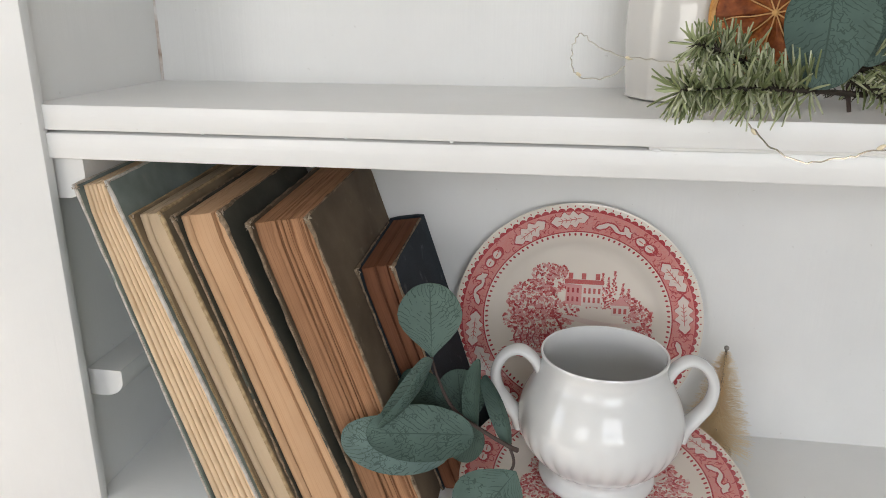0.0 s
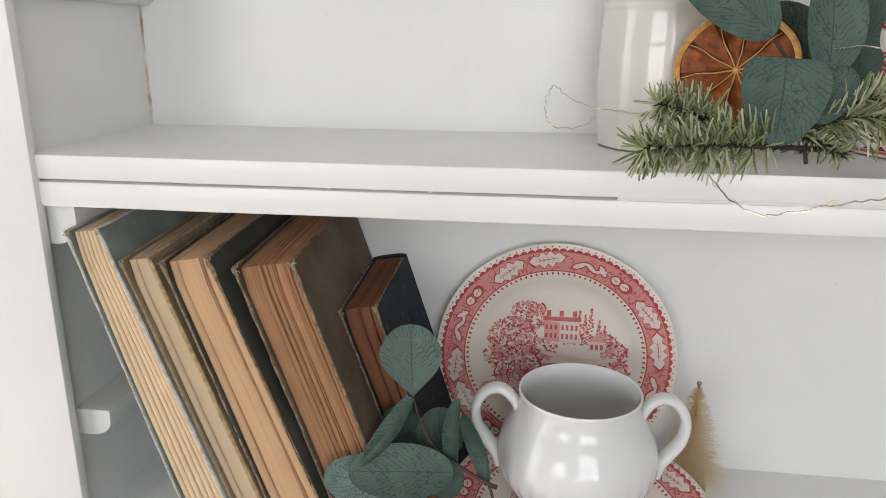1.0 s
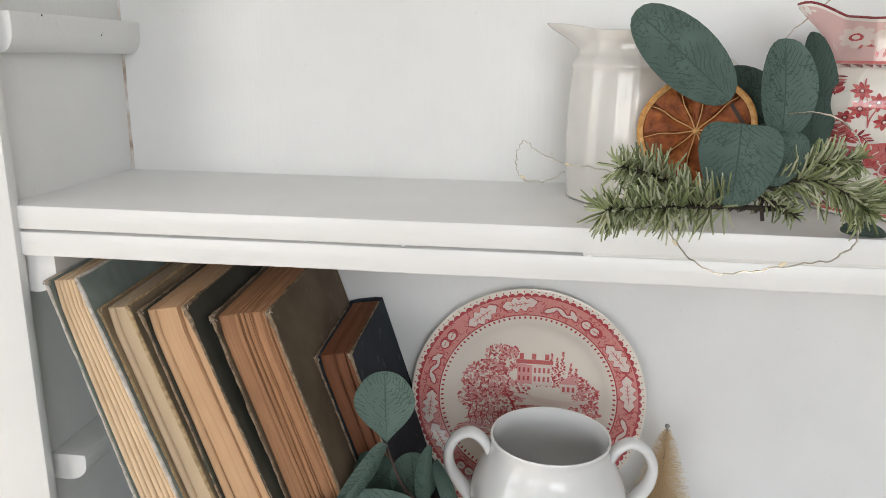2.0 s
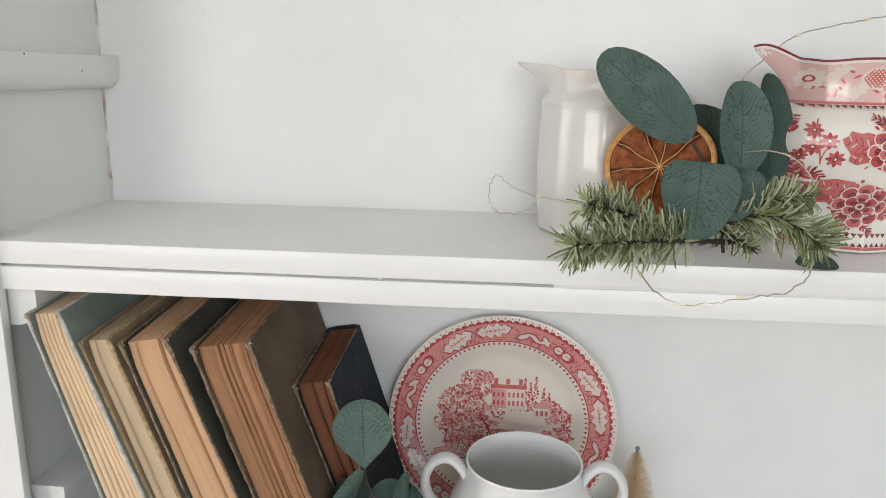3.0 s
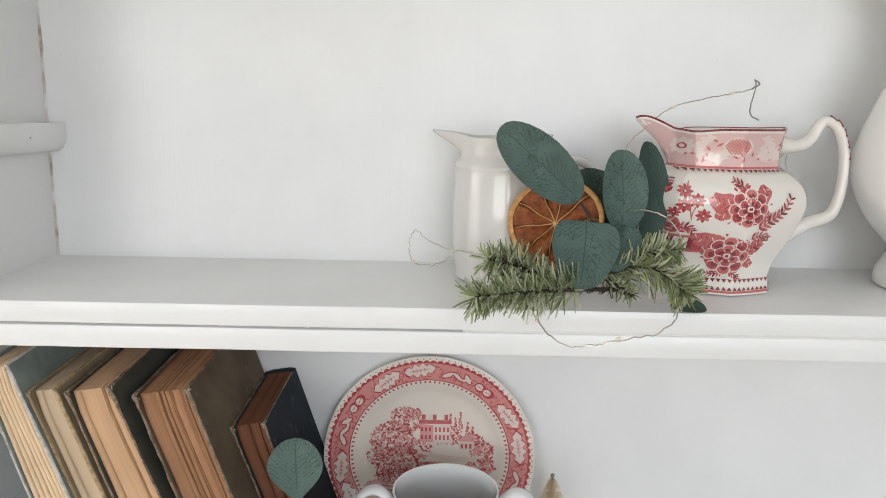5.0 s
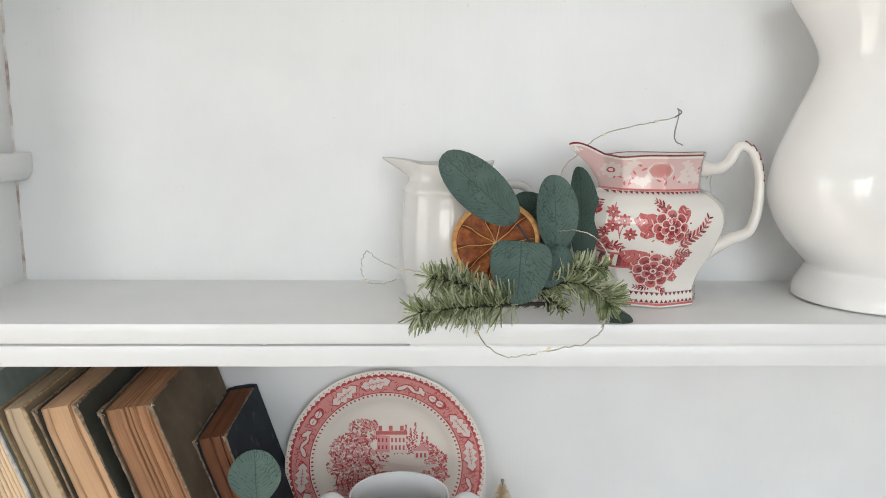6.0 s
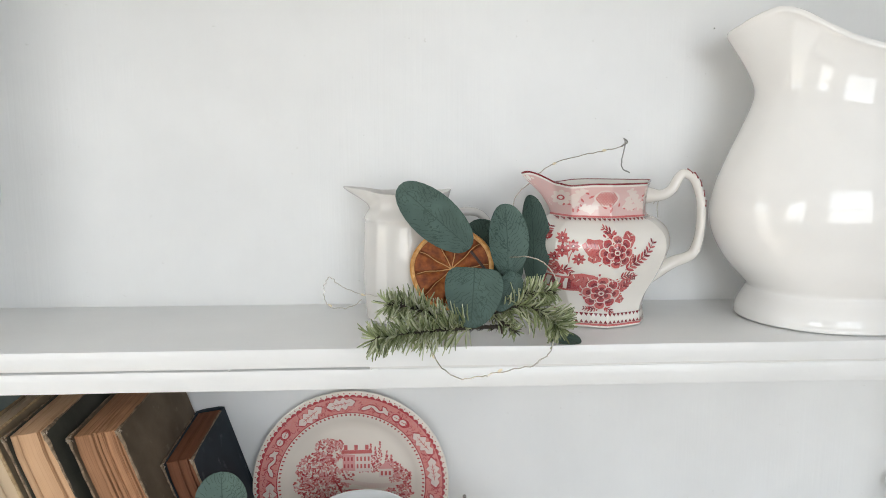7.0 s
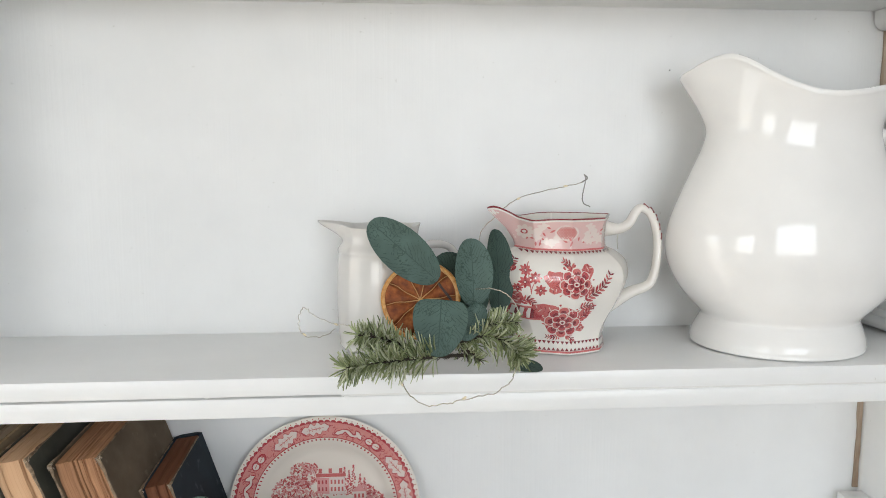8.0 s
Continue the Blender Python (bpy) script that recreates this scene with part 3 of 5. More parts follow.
def ring_band(bm, place, q0, q1, lift, seg=220, outer=None, inner=None):
    rows = []
    for i in range(seg):
        a = math.tau * i / seg
        o = q1 + (outer(a) if outer else 0)
        n = q0 + (inner(a) if inner else 0)
        rows.append([bm.verts.new(place((n + (o - n) * k / 4) * PLATE_R * math.cos(a), (n + (o - n) * k / 4) * PLATE_R * math.sin(a), lift)) for k in range(5)])
    for i in range(seg):
        a, b = rows[i], rows[(i + 1) % seg]
        for k in range(4):
            bm.faces.new((a[k], a[k + 1], b[k + 1], b[k]))


def plate(at, m, label, seed):
    """m: pose of the plate's middle; its face looks along local +z, local +y is the top of the picture."""
    rnd = random.Random(seed)
    R = PLATE_R

    def on_face(u, v, lift):
        q = min(1.0, math.hypot(u, v) / R)
        return m @ Vector((u, v, plate_height(q) + lift))

    pl = thing("plate", at, label, "plate", "red transfer-printed plates")
    bm = bmesh.new()
    qs = [0.0, 0.3, 0.5, 0.57, 0.63, 0.67, 0.70, 0.73, 0.76, 0.8, 0.85, 0.9, 0.95, 0.985]
    prof = [(max(q, 0.01) * R, plate_height(q)) for q in qs] + [(R, 0.0168), (R * 1.002, 0.0158), (R * 0.99, 0.0142), (R * 0.9, 0.0118), (R * 0.74, 0.0075), (R * 0.64, 0.0005), (R * 0.60, 0.0), (R * 0.57, 0.001), (0.001, 0.0012)]
    lathe(bm, prof, (0, 0, 0), 96)
    bm.transform(m)
    part("plate_body", bm, CREAM, pl, "cream glazed earthenware")
    # border: pink ground with a toothed edge
    bm = bmesh.new()
    ring_band(bm, on_face, 0.765, 0.938, 0.00016)
    part("border_ground", bm, PINK, pl, "pink printed border")
    bm = bmesh.new()
    ring_band(bm, on_face, 0.934, 0.942, 0.00024, 920, outer=lambda a: 0.022 * abs(math.sin(a * 46)) ** 0.7)
    ring_band(bm, on_face, 0.758, 0.768, 0.00024)
    part("toothed_edge", bm, RED, pl, "dark red scalloped line")
    bm = bmesh.new()
    for i in range(104):
        a = math.tau * i / 104
        shape_2d(bm, blob(0.738 * R * math.cos(a), 0.738 * R * math.sin(a), 0.0017, 0.0011, a, rnd, 6, 0.1), on_face, 0.0002)
        shape_2d(bm, blob(0.976 * R * math.cos(a), 0.976 * R * math.sin(a), 0.0011, 0.0007, a, rnd, 5, 0.1), on_face, 0.0002)
    part("beaded_line", bm, RED, pl, kind="stuff")
    light, dark, mid = bmesh.new(), bmesh.new(), bmesh.new()
    for i in range(16):
        a = math.tau * (i + 0.3) / 16 + rnd.uniform(-0.04, 0.04)
        q = 0.852 + rnd.uniform(-0.014, 0.014)
        u, v = q * R * math.cos(a), q * R * math.sin(a)
        kind_ = i % 4
        turn = a + math.pi / 2 + rnd.uniform(-0.22, 0.22)
        if kind_ in (0, 1):
            pts = lobed_leaf(u, v, rnd.uniform(0.033, 0.038), 0.0086, turn, 4, 0.48)
            shape_2d(dark, [(u + (x - u) * 1.07, v + (y - v) * 1.13) for x, y in pts], on_face, 0.00030)
            shape_2d(light, pts, on_face, 0.00040)
            c, s = math.cos(turn), math.sin(turn)
            stroke(mid, [(u + c * t * 0.011, v + s * t * 0.011) for t in np.linspace(-1, 1, 6)], 0.00045, on_face, 0.00052)
            for t in (-0.6, -0.2, 0.2, 0.55):
                for sg in (-1, 1):
                    x, y = u + c * t * 0.011, v + s * t * 0.011
                    tt = turn + sg * 0.8
                    stroke(mid, [(x + math.cos(tt) * k * 0.0012, y + math.sin(tt) * k * 0.0012) for k in range(4)], 0.0003, on_face, 0.00052)
        elif kind_ == 2:
            for d in (-0.055, 0.05):
                x, y = q * R * math.cos(a + d), q * R * math.sin(a + d)
                shape_2d(dark, blob(x, y, 0.0074, 0.0056, turn, rnd, 12, 0.05), on_face, 0.00030)
                shape_2d(light, blob(x + 0.0012 * math.cos(turn), y + 0.0012 * math.sin(turn), 0.0046, 0.0038, turn, rnd, 12, 0.05), on_face, 0.00040)
                stroke(mid, [(x + 0.001 * t * math.cos(turn), y + 0.001 * t * math.sin(turn)) for t in range(-1, 5)], 0.0005, on_face, 0.0005)
                for k in range(4):
                    shape_2d(mid, blob(x - 0.0035 * math.cos(turn) + rnd.uniform(-0.002, 0.002), y - 0.0035 * math.sin(turn) + rnd.uniform(-0.002, 0.002), 0.0008, 0.0008, 0, rnd, 6), on_face, 0.00045)
        else:
            # knotted branch with a bud at each end
            for sg in (-1, 1):
                run = [((q + 0.020 * math.sin(t * 4 + sg)) * R * math.cos(a + sg * 0.02 + t * 0.14), (q + 0.020 * math.sin(t * 4 + sg)) * R * math.sin(a + sg * 0.02 + t * 0.14)) for t in np.linspace(-1, 1, 14)]
                stroke(dark, run, 0.0026, on_face, 0.00030)
                stroke(light, run, 0.0011, on_face, 0.00040)
                x, y = run[-3] if sg > 0 else run[2]
                shape_2d(dark, lobed_leaf(x, y, 0.015, 0.0042, turn + sg * 0.7, 2, 0.25), on_face, 0.00034)
                shape_2d(light, lobed_leaf(x, y, 0.012, 0.0027, turn + sg * 0.7, 2, 0.25), on_face, 0.00044)
    for _ in range(640):
        a, q = rnd.uniform(0, math.tau), rnd.uniform(0.785, 0.917)
        t0, r0 = rnd.uniform(0, 6.3), rnd.uniform(0.0015, 0.0035)
        u, v = q * R * math.cos(a), q * R * math.sin(a)
        stroke(rnd.choice((dark, dark, mid)), [(u + r0 * math.cos(t0 + t), v + r0 * math.sin(t0 + t)) for t in np.linspace(0, 2.2, 5)], 0.00042, on_face, 0.00026)
    part("border_foliage", light, PALEGROUND, pl, "pale oak leaves and acorns", kind="stuff")
    part("border_shading", dark, RED, pl, "dark red outlines", kind="stuff")
    part("border_veins", mid, MID, pl, kind="stuff")
    # country-house picture in the well
    soft, red, deep, white = bmesh.new(), bmesh.new(), bmesh.new(), bmesh.new()
    S = R * 0.585

    def place(u, v, lift):
        """The picture sits a little above the middle of the well."""
        return on_face(u, v + 0.035 * R, lift)

    def spot(bmx, x, y, a, b, lf):
        shape_2d(bmx, blob(x * S, y * S, a * S, b * S, rnd.uniform(0, 3), rnd, 7, 0.4), place, lf)

    for k in range(300):
        x = rnd.uniform(-0.98, 0.98)
        y = -0.62 + rnd.uniform(-0.13, 0.42) * (1 - abs(x) ** 3)
        stroke(rnd.choice((soft, soft, red)), [((x + t * 0.10) * S, (y + 0.012 * math.sin(t * 7)) * S) for t in np.linspace(-1, 1, 5)], 0.011 * S, place, 0.0002 + 0.00002 * (k % 4))
    for tx, ty, tr, n in ((-0.62, 0.16, 0.36, 240), (-0.40, 0.50, 0.27, 150), (-0.85, -0.12, 0.18, 60), (-0.25, 0.62, 0.11, 30), (0.86, 0.00, 0.20, 90), (0.72, 0.16, 0.17, 70), (0.95, -0.25, 0.14, 45), (-0.5, -0.25, 0.40, 190), (0.3, -0.62, 0.36, 130), (0.75, -0.40, 0.26, 90), (-0.15, 0.02, 0.2, 60), (0.05, -0.45, 0.25, 70)):
        for k in range(n * 2):
            a, d = rnd.uniform(0, math.tau), tr * rnd.random() ** 0.55
            spot((soft, red, white, soft, deep, red, soft)[k % 7], tx + d * math.cos(a), ty + d * math.sin(a) * 0.9, rnd.uniform(0.013, 0.030), rnd.uniform(0.010, 0.022), 0.00024 + 0.00003 * (k % 7))
    for tx, h in ((0.25, 0.5), (0.34, 0.62), (0.42, 0.56), (0.5, 0.66), (0.62, 0.48), (0.70, 0.4), (0.14, 0.46)):
        for k in range(40):
            t = k / 40
            spot((red, soft, deep)[k % 3], tx + rnd.uniform(-1, 1) * 0.065 * (1 - t), 0.12 + (h - 0.1) * t, 0.014, 0.019, 0.00024 + 0.00003 * (k % 5))

    def quad(bmx, x0, x1, y0, y1, lf, skew=0.0):
        shape_2d(bmx, [(x0 * S, y0 * S), (x1 * S, (y0 + skew) * S), (x1 * S, (y1 + skew) * S), (x0 * S, y1 * S)], place, lf)

    quad(soft, -0.16, 0.06, 0.16, 0.46, 0.00052, -0.02)
    quad(white, 0.06, 0.34, 0.13, 0.46, 0.00054)
    quad(red, -0.18, 0.36, 0.46, 0.525, 0.00058)
    for cx in (-0.10, 0.08, 0.27):
        quad(red, cx - 0.03, cx + 0.03, 0.53, 0.62, 0.00058)
    for ix in range(4):
        for iy in range(2):
            quad(red, 0.085 + ix * 0.066, 0.118 + ix * 0.066, 0.19 + iy * 0.135, 0.27 + iy * 0.135, 0.00062)
    for ix in range(3):
        for iy in range(2):
            quad(deep, -0.14 + ix * 0.065, -0.112 + ix * 0.065, 0.20 + iy * 0.13, 0.27 + iy * 0.13, 0.0006)
    quad(white, 0.48, 0.72, 0.02, 0.18, 0.00056)
    shape_2d(soft, [(0.46 * S, 0.17 * S), (0.74 * S, 0.17 * S), (0.6 * S, 0.30 * S)], place, 0.0006)
    for k in range(3):
        quad(red, 0.51 + k * 0.07, 0.55 + k * 0.07, 0.05, 0.13, 0.00062)
    stroke(white, [((0.9 - 1.1 * t) * S, (-0.08 - 0.06 * math.sin(t * 4.2)) * S) for t in np.linspace(0, 1, 12)], 0.045 * S, place, 0.0005)
    for k in range(9):
        stroke(deep, [((-0.85 + k * 0.09 + 0.02 * math.sin(t * 9)) * S, (-0.55 + 0.3 * t) * S) for t in np.linspace(0, 1, 6)], 0.010 * S, place, 0.00058)
    stroke(deep, [((-0.35 + 0.35 * t) * S, (-0.05 - 0.35 * t + 0.05 * math.sin(t * 8)) * S) for t in np.linspace(0, 1, 9)], 0.014 * S, place, 0.0006)
    part("scene_wash", soft, PALE, pl, "pale pink wash of the country-house picture", kind="stuff")
    part("scene_foliage", red, MID, pl, "red printed trees and roof", kind="stuff")
    part("scene_engraving", deep, RED, pl, "dark red engraved lines", kind="stuff")
    part("scene_reserve", white, PALEGROUND, pl, "pale house front and drive", kind="stuff")
    return pl


tilt = 87.5
plate((0.399, 0.16, 0.8605), pose(0.3968, 0.1845, 0.9790, tilt, 0, 0) @ Matrix.Translation((0, 0, -0.004)) , "red and white transfer plate standing against the back panel", 11)
plate((0.418, 0.02, 0.8605), pose(0.420, 0.048, 0.879, 9, 0, 0) @ pose(0, 0, 0, 0, 0, 25), "red and white transfer plate lying under a bowl", 12)

# ---------------------------------------------------------------- two-handled sugar bowl
bowl = thing("sugar_bowl", (0.417, 0.064, 0.887), "white porcelain sugar bowl with two handles, no lid", "bowl")
BC = (0.417, 0.064, 0.8865)
outer = smooth_profile([(0.040, 0.0), (0.0475, 0.001), (0.0485, 0.006), (0.0445, 0.0125), (0.0455, 0.018), (0.0565, 0.029), (0.0655, 0.044), (0.0680, 0.058), (0.0655, 0.073), (0.0585, 0.088), (0.0525, 0.099), (0.0505, 0.108), (0.0515, 0.1155)])
inner = [(0.0508, 0.1168), (0.0494, 0.1160), (0.0480, 0.108), (0.0500, 0.098), (0.060, 0.078), (0.064, 0.058), (0.058, 0.036), (0.040, 0.022), (0.001, 0.018)]
bm = bmesh.new()
nz = [z for r, z in outer + inner]


def flutes(a, k):
    z = nz[k]
    return 1 + (0.013 * math.exp(-((z - 0.036) / 0.017) ** 2) * (abs(math.cos(a * 15)) * 2 - 1) if k < len(outer) else 0)


lathe(bm, outer + inner, BC, 180, flutes)
part("bowl_body", bm, PORCELAIN, bowl)
for s in (-1, 1):
    bm = bmesh.new()
    pts = curve_points([(BC[0] + s * a, BC[1], BC[2] + b) for a, b in ((0.0500, 0.094), (0.057, 0.1065), (0.068, 0.1135), (0.080, 0.1085), (0.0875, 0.094), (0.0855, 0.077), (0.0765, 0.063), (0.069, 0.053), (0.0655, 0.044))], 7)
    tube(bm, pts, lambda t: 0.0044 + 0.0022 * abs(t - 0.5) * 2 * (t > 0.5), 16, 1.75, (0, 1, 0))
    part("handle", bm, PORCELAIN, bowl)

# ---------------------------------------------------------------- bottle-brush tree
tree = thing("bottle_brush_tree", (0.532, 0.150, 0.8605), "small straw-coloured bottle-brush tree beside the plates", "ornament")
TC = Vector((0.532, 0.150, 0.8605))
bm = bmesh.new()
lathe(bm, [(0.001, 0), (0.016, 0), (0.0165, 0.002), (0.0165, 0.007), (0.0155, 0.009), (0.001, 0.0092)], TC, 32)
part("base", bm, GAP_WOOD, tree, "round wooden base")
bm = bmesh.new()
tube(bm, [TC + Vector((0.0002 * math.sin(k), 0, 0.008 + k * 0.0105)) for k in range(11)], 0.0012, 6)
part("wire_stem", bm, HOOKWIRE, tree)
bm = bmesh.new()
rnd = random.Random(5)
for k in range(2600):
    t = rnd.random() ** 1.25
    z = 0.014 + 0.096 * t
    r = (0.032 * (1 - t) ** 0.8 + 0.004) * rnd.uniform(0.8, 1.06)
    a = rnd.uniform(0, math.tau)
    p = TC + Vector((0, 0, z))
    d = Vector((math.cos(a), math.sin(a), rnd.uniform(-0.25, 0.15)))
    e = p + d * r
    s = d.cross(Vector((0, 0, 1))).normalized() * 0.0002
    vs = [bm.verts.new(q) for q in (p + s, p - s, e - s * 0.6, e + s * 0.6)]
    bm.faces.new(vs)
part("bristles", bm, BRISTLE, tree, "straw-coloured sisal bristles", False, "stuff")
bm = bmesh.new()
bmesh.ops.create_icosphere(bm, subdivisions=2, radius=0.0024, matrix=Matrix.Translation(TC + Vector((0, 0, 0.1135))))
part("tip_bead", bm, HOOKWIRE, tree)

# ---------------------------------------------------------------- eucalyptus


def leaf(parent, base, tip, width, normal, mat=LEAF, cup=0.12, bend=0.05, fat=0.5, taper=0.43):
    """A leaf blade from base to tip. fat: where along it the blade is widest; cup and bend curve it."""
    b, t = Vector(base), Vector(tip)
    d = t - b
    L = d.length
    d.normalize()
    side = d.cross(Vector(normal)).normalized()
    up = side.cross(d).normalized()
    bm = bmesh.new()
    uvl = bm.loops.layers.uv.new("UVMap")
    NU, NV = 8, 14
    k = math.log(0.5) / math.log(fat)
    seed = base[0] * 91 + tip[2] * 37
    grid, back = [], []
    for j in range(NV + 1):
        v = 0.5 - 0.5 * math.cos(math.pi * j / NV)
        w = width / 2 * max(0.0, math.sin(math.pi * min(1, max(0, v)) ** k)) ** (taper + (0.42 - taper) * v)
        w = max(w, 0.0007)
        ra, rb = [], []
        for i in range(NU + 1):
            u = 2 * i / NU - 1
            rip = 0.02 * width * noise.noise((u * 1.6 + seed, v * 3.1, seed))
            h = cup * width * (u * u) * w / (width / 2) + bend * L * 4 * v * (1 - v) + rip
            p = b + d * (L * v) + side * (u * w) + up * h
            ra.append(bm.verts.new(p))
            rb.append(bm.verts.new(p - up * 0.0005))
        grid.append(ra)
        back.append(rb)
    for j in range(NV):
        for i in range(NU):
            for g, flip in ((grid, False), (back, True)):
                q = [(j, i), (j, i + 1), (j + 1, i + 1), (j + 1, i)]
                f = bm.faces.new([g[a][c] for a, c in (q[::-1] if flip else q)])
                for lp, (a, c) in zip(f.loops, q[::-1] if flip else q):
                    lp[uvl].uv = (c / NU, 0.5 - 0.5 * math.cos(math.pi * a / NV))
    for j in range(NV):
        for i in (0, NU):
            bm.faces.new((grid[j][i], grid[j + 1][i], back[j + 1][i], back[j][i]))
    for j in (0, NV):
        for i in range(NU):
            bm.faces.new((grid[j][i], grid[j][i + 1], back[j][i + 1], back[j][i]))
    return part("leaf", bm, mat, parent)


sprig = thing("eucalyptus_sprig", (0.36, 0.0, 0.90), "grey-green artificial eucalyptus sprig beside the sugar bowl", "foliage")
bm = bmesh.new()
tube(bm, curve_points([(0.352, 0.002, 0.944), (0.346, 0.000, 0.948), (0.327, 0.004, 0.956), (0.301, 0.014, 0.968), (0.288, 0.020, 0.989), (0.281, 0.026, 1.006)], 6), lambda t: 0.0021 - 0.0012 * t, 8)
part("stem", bm, STEM, sprig)
bm = bmesh.new()
tube(bm, curve_points([(0.346, 0.000, 0.948), (0.350, -0.006, 0.938), (0.345, -0.012, 0.926)], 5), 0.0012, 7)
part("stem", bm, STEM, sprig)
leaf(sprig, (0.2815, 0.026, 1.004), (0.2775, 0.040, 1.063), 0.051, (0.05, -1, 0.25), LEAF, 0.10, 0.02, 0.60, 0.95)
leaf(sprig, (0.284, 0.016, 1.009), (0.247, -0.012, 0.962), 0.026, (-0.80, -0.15, 0.55), LEAF, 0.45, -0.10, 0.45)
leaf(sprig, (0.318, 0.002, 0.954), (0.237, -0.014, 0.958), 0.043, (0.1, -0.8, 0.6), LEAF, 0.14, 0.05, 0.5)
leaf(sprig, (0.300, 0.006, 0.936), (0.213, -0.002, 0.945), 0.046, (-0.1, -0.95, 0.35), LEAF_PALE, 0.10, 0.03, 0.52)
leaf(sprig, (0.352, -0.011, 0.934), (0.318, -0.028, 0.890), 0.058, (0.05, -0.85, 0.6), LEAF, 0.12, 0.05, 0.55, 0.7)
leaf(sprig, (0.297, 0.024, 0.965), (0.250, 0.050, 0.972), 0.034, (0.1, -0.9, 0.35), LEAF_DARK, 0.12, 0.05, 0.5)
leaf(sprig, (0.306, 0.028, 0.950), (0.300, 0.040, 0.990), 0.040, (0.15, -1, 0.15), LEAF_DARK, 0.10, 0.03, 0.5)
leaf(sprig, (0.318, 0.012, 0.952), (0.320, 0.012, 1.014), 0.017, (-0.5, -0.85, 0.1), LEAF_DARK, 0.3, 0.05, 0.45)
leaf(sprig, (0.346, 0.004, 0.946), (0.325, 0.014, 1.000), 0.020, (-0.6, -0.7, 0.2), LEAF, 0.3, -0.08, 0.5)
leaf(sprig, (0.325, 0.006, 0.953), (0.296, 0.016, 0.930), 0.030, (0.1, -0.9, 0.4), LEAF_DARK, 0.1, 0.04, 0.5)

# ---------------------------------------------------------------- evergreen posy with dried orange
posy = thing("pine_sprig", (0.53, -0.02, 1.2005), "frosted artificial pine sprig lying on the shelf edge", "foliage")


def pine(pts, length, count, seed, parent, spread=1.0, bare=0.0):
    """A twig with many separate needles that lean towards its tip."""
    rnd = random.Random(seed)
    line = curve_points(pts, 8)
    bm = bmesh.new()
    tube(bm, line, lambda t: 0.0019 - 0.0007 * t, 7)
    for k in range(len(line) * 9):
        i = rnd.randrange(len(line) - 1)
        p = line[i].lerp(line[i + 1], rnd.random())
        e = p + Vector((rnd.uniform(-1, 1), rnd.uniform(-1, 1), rnd.uniform(-1, 1))).normalized() * rnd.uniform(0.003, 0.006) + (line[i + 1] - line[i]).normalized() * 0.003
        tube(bm, [p, e], lambda t: 0.0005 - 0.0003 * t, 4)
    part("twig", bm, TWIG, parent, "dark twig with short brown bristles")
    bm = bmesh.new()
    n = len(line)
    for k in range(count):
        f = (bare + (1 - bare) * rnd.random() ** 0.85) * (n - 1.001)
        i = int(f)
        p = line[i].lerp(line[i + 1], f - i)
        d = (line[min(i + 2, n - 1)] - line[max(i - 1, 0)]).normalized()
        a = d.cross(Vector((0.1, 0.2, 1))).normalized()
        b = a.cross(d)
        q = rnd.uniform(0, math.tau)
        out = (a * math.cos(q) + b * math.sin(q)) * rnd.uniform(0.75, 1.0) * spread + d * rnd.uniform(0.25, 0.85)
        out.normalize()
        L = length * rnd.uniform(0.65, 1.1) * (0.75 + 0.25 * math.sin(math.pi * min(1, f / n + 0.2)))
        e = p + out * L
        if e.z < 1.2015 and e.y > -0.004:
            e.z = 1.2015 + rnd.random() * 0.002
        mid = p.lerp(e, 0.55) + d * 0.0012 + Vector((rnd.uniform(-1, 1), rnd.uniform(-1, 1), rnd.uniform(-1, 1))) * 0.0008
        s = out.cross(Vector((rnd.uniform(-1, 1), rnd.uniform(-1, 1), rnd.uniform(-1, 1)))).normalized()
        t2 = out.cross(s)
        rows = []
        for c, w in ((p, 0.0006), (mid, 0.00098), (e, 0.0005)):
            rows.append([bm.verts.new(c + s * w), bm.verts.new(c - s * w * 0.5 + t2 * w * 0.8), bm.verts.new(c - s * w * 0.5 - t2 * w * 0.8)])
        for r0, r1 in zip(rows, rows[1:]):
            for j in range(3):
                bm.faces.new((r0[j], r0[(j + 1) % 3], r1[(j + 1) % 3], r1[j]))
        bm.faces.new(rows[-1])
    part("needles", bm, NEEDLE, parent, "", True, "stuff")


pine([(0.560, 0.012, 1.216), (0.520, -0.008, 1.220), (0.478, -0.032, 1.223), (0.438, -0.050, 1.223)], 0.0275, 400, 21, posy, 1.0, 0.30)
pine([(0.508, 0.004, 1.222), (0.478, -0.010, 1.238), (0.448, -0.026, 1.248)], 0.025, 240, 22, posy)
pine([(0.545, 0.015, 1.228), (0.575, -0.006, 1.240), (0.594, -0.022, 1.233), (0.601, -0.029, 1.226)], 0.0275, 300, 23, posy, 0.8)
pine([(0.545, 0.022, 1.226), (0.555, 0.004, 1.222), (0.566, -0.008, 1.216)], 0.015, 60, 24, posy)
pine([(0.560, 0.015, 1.240), (0.580, 0.000, 1.250), (0.600, -0.008, 1.254)], 0.020, 160, 25, posy)

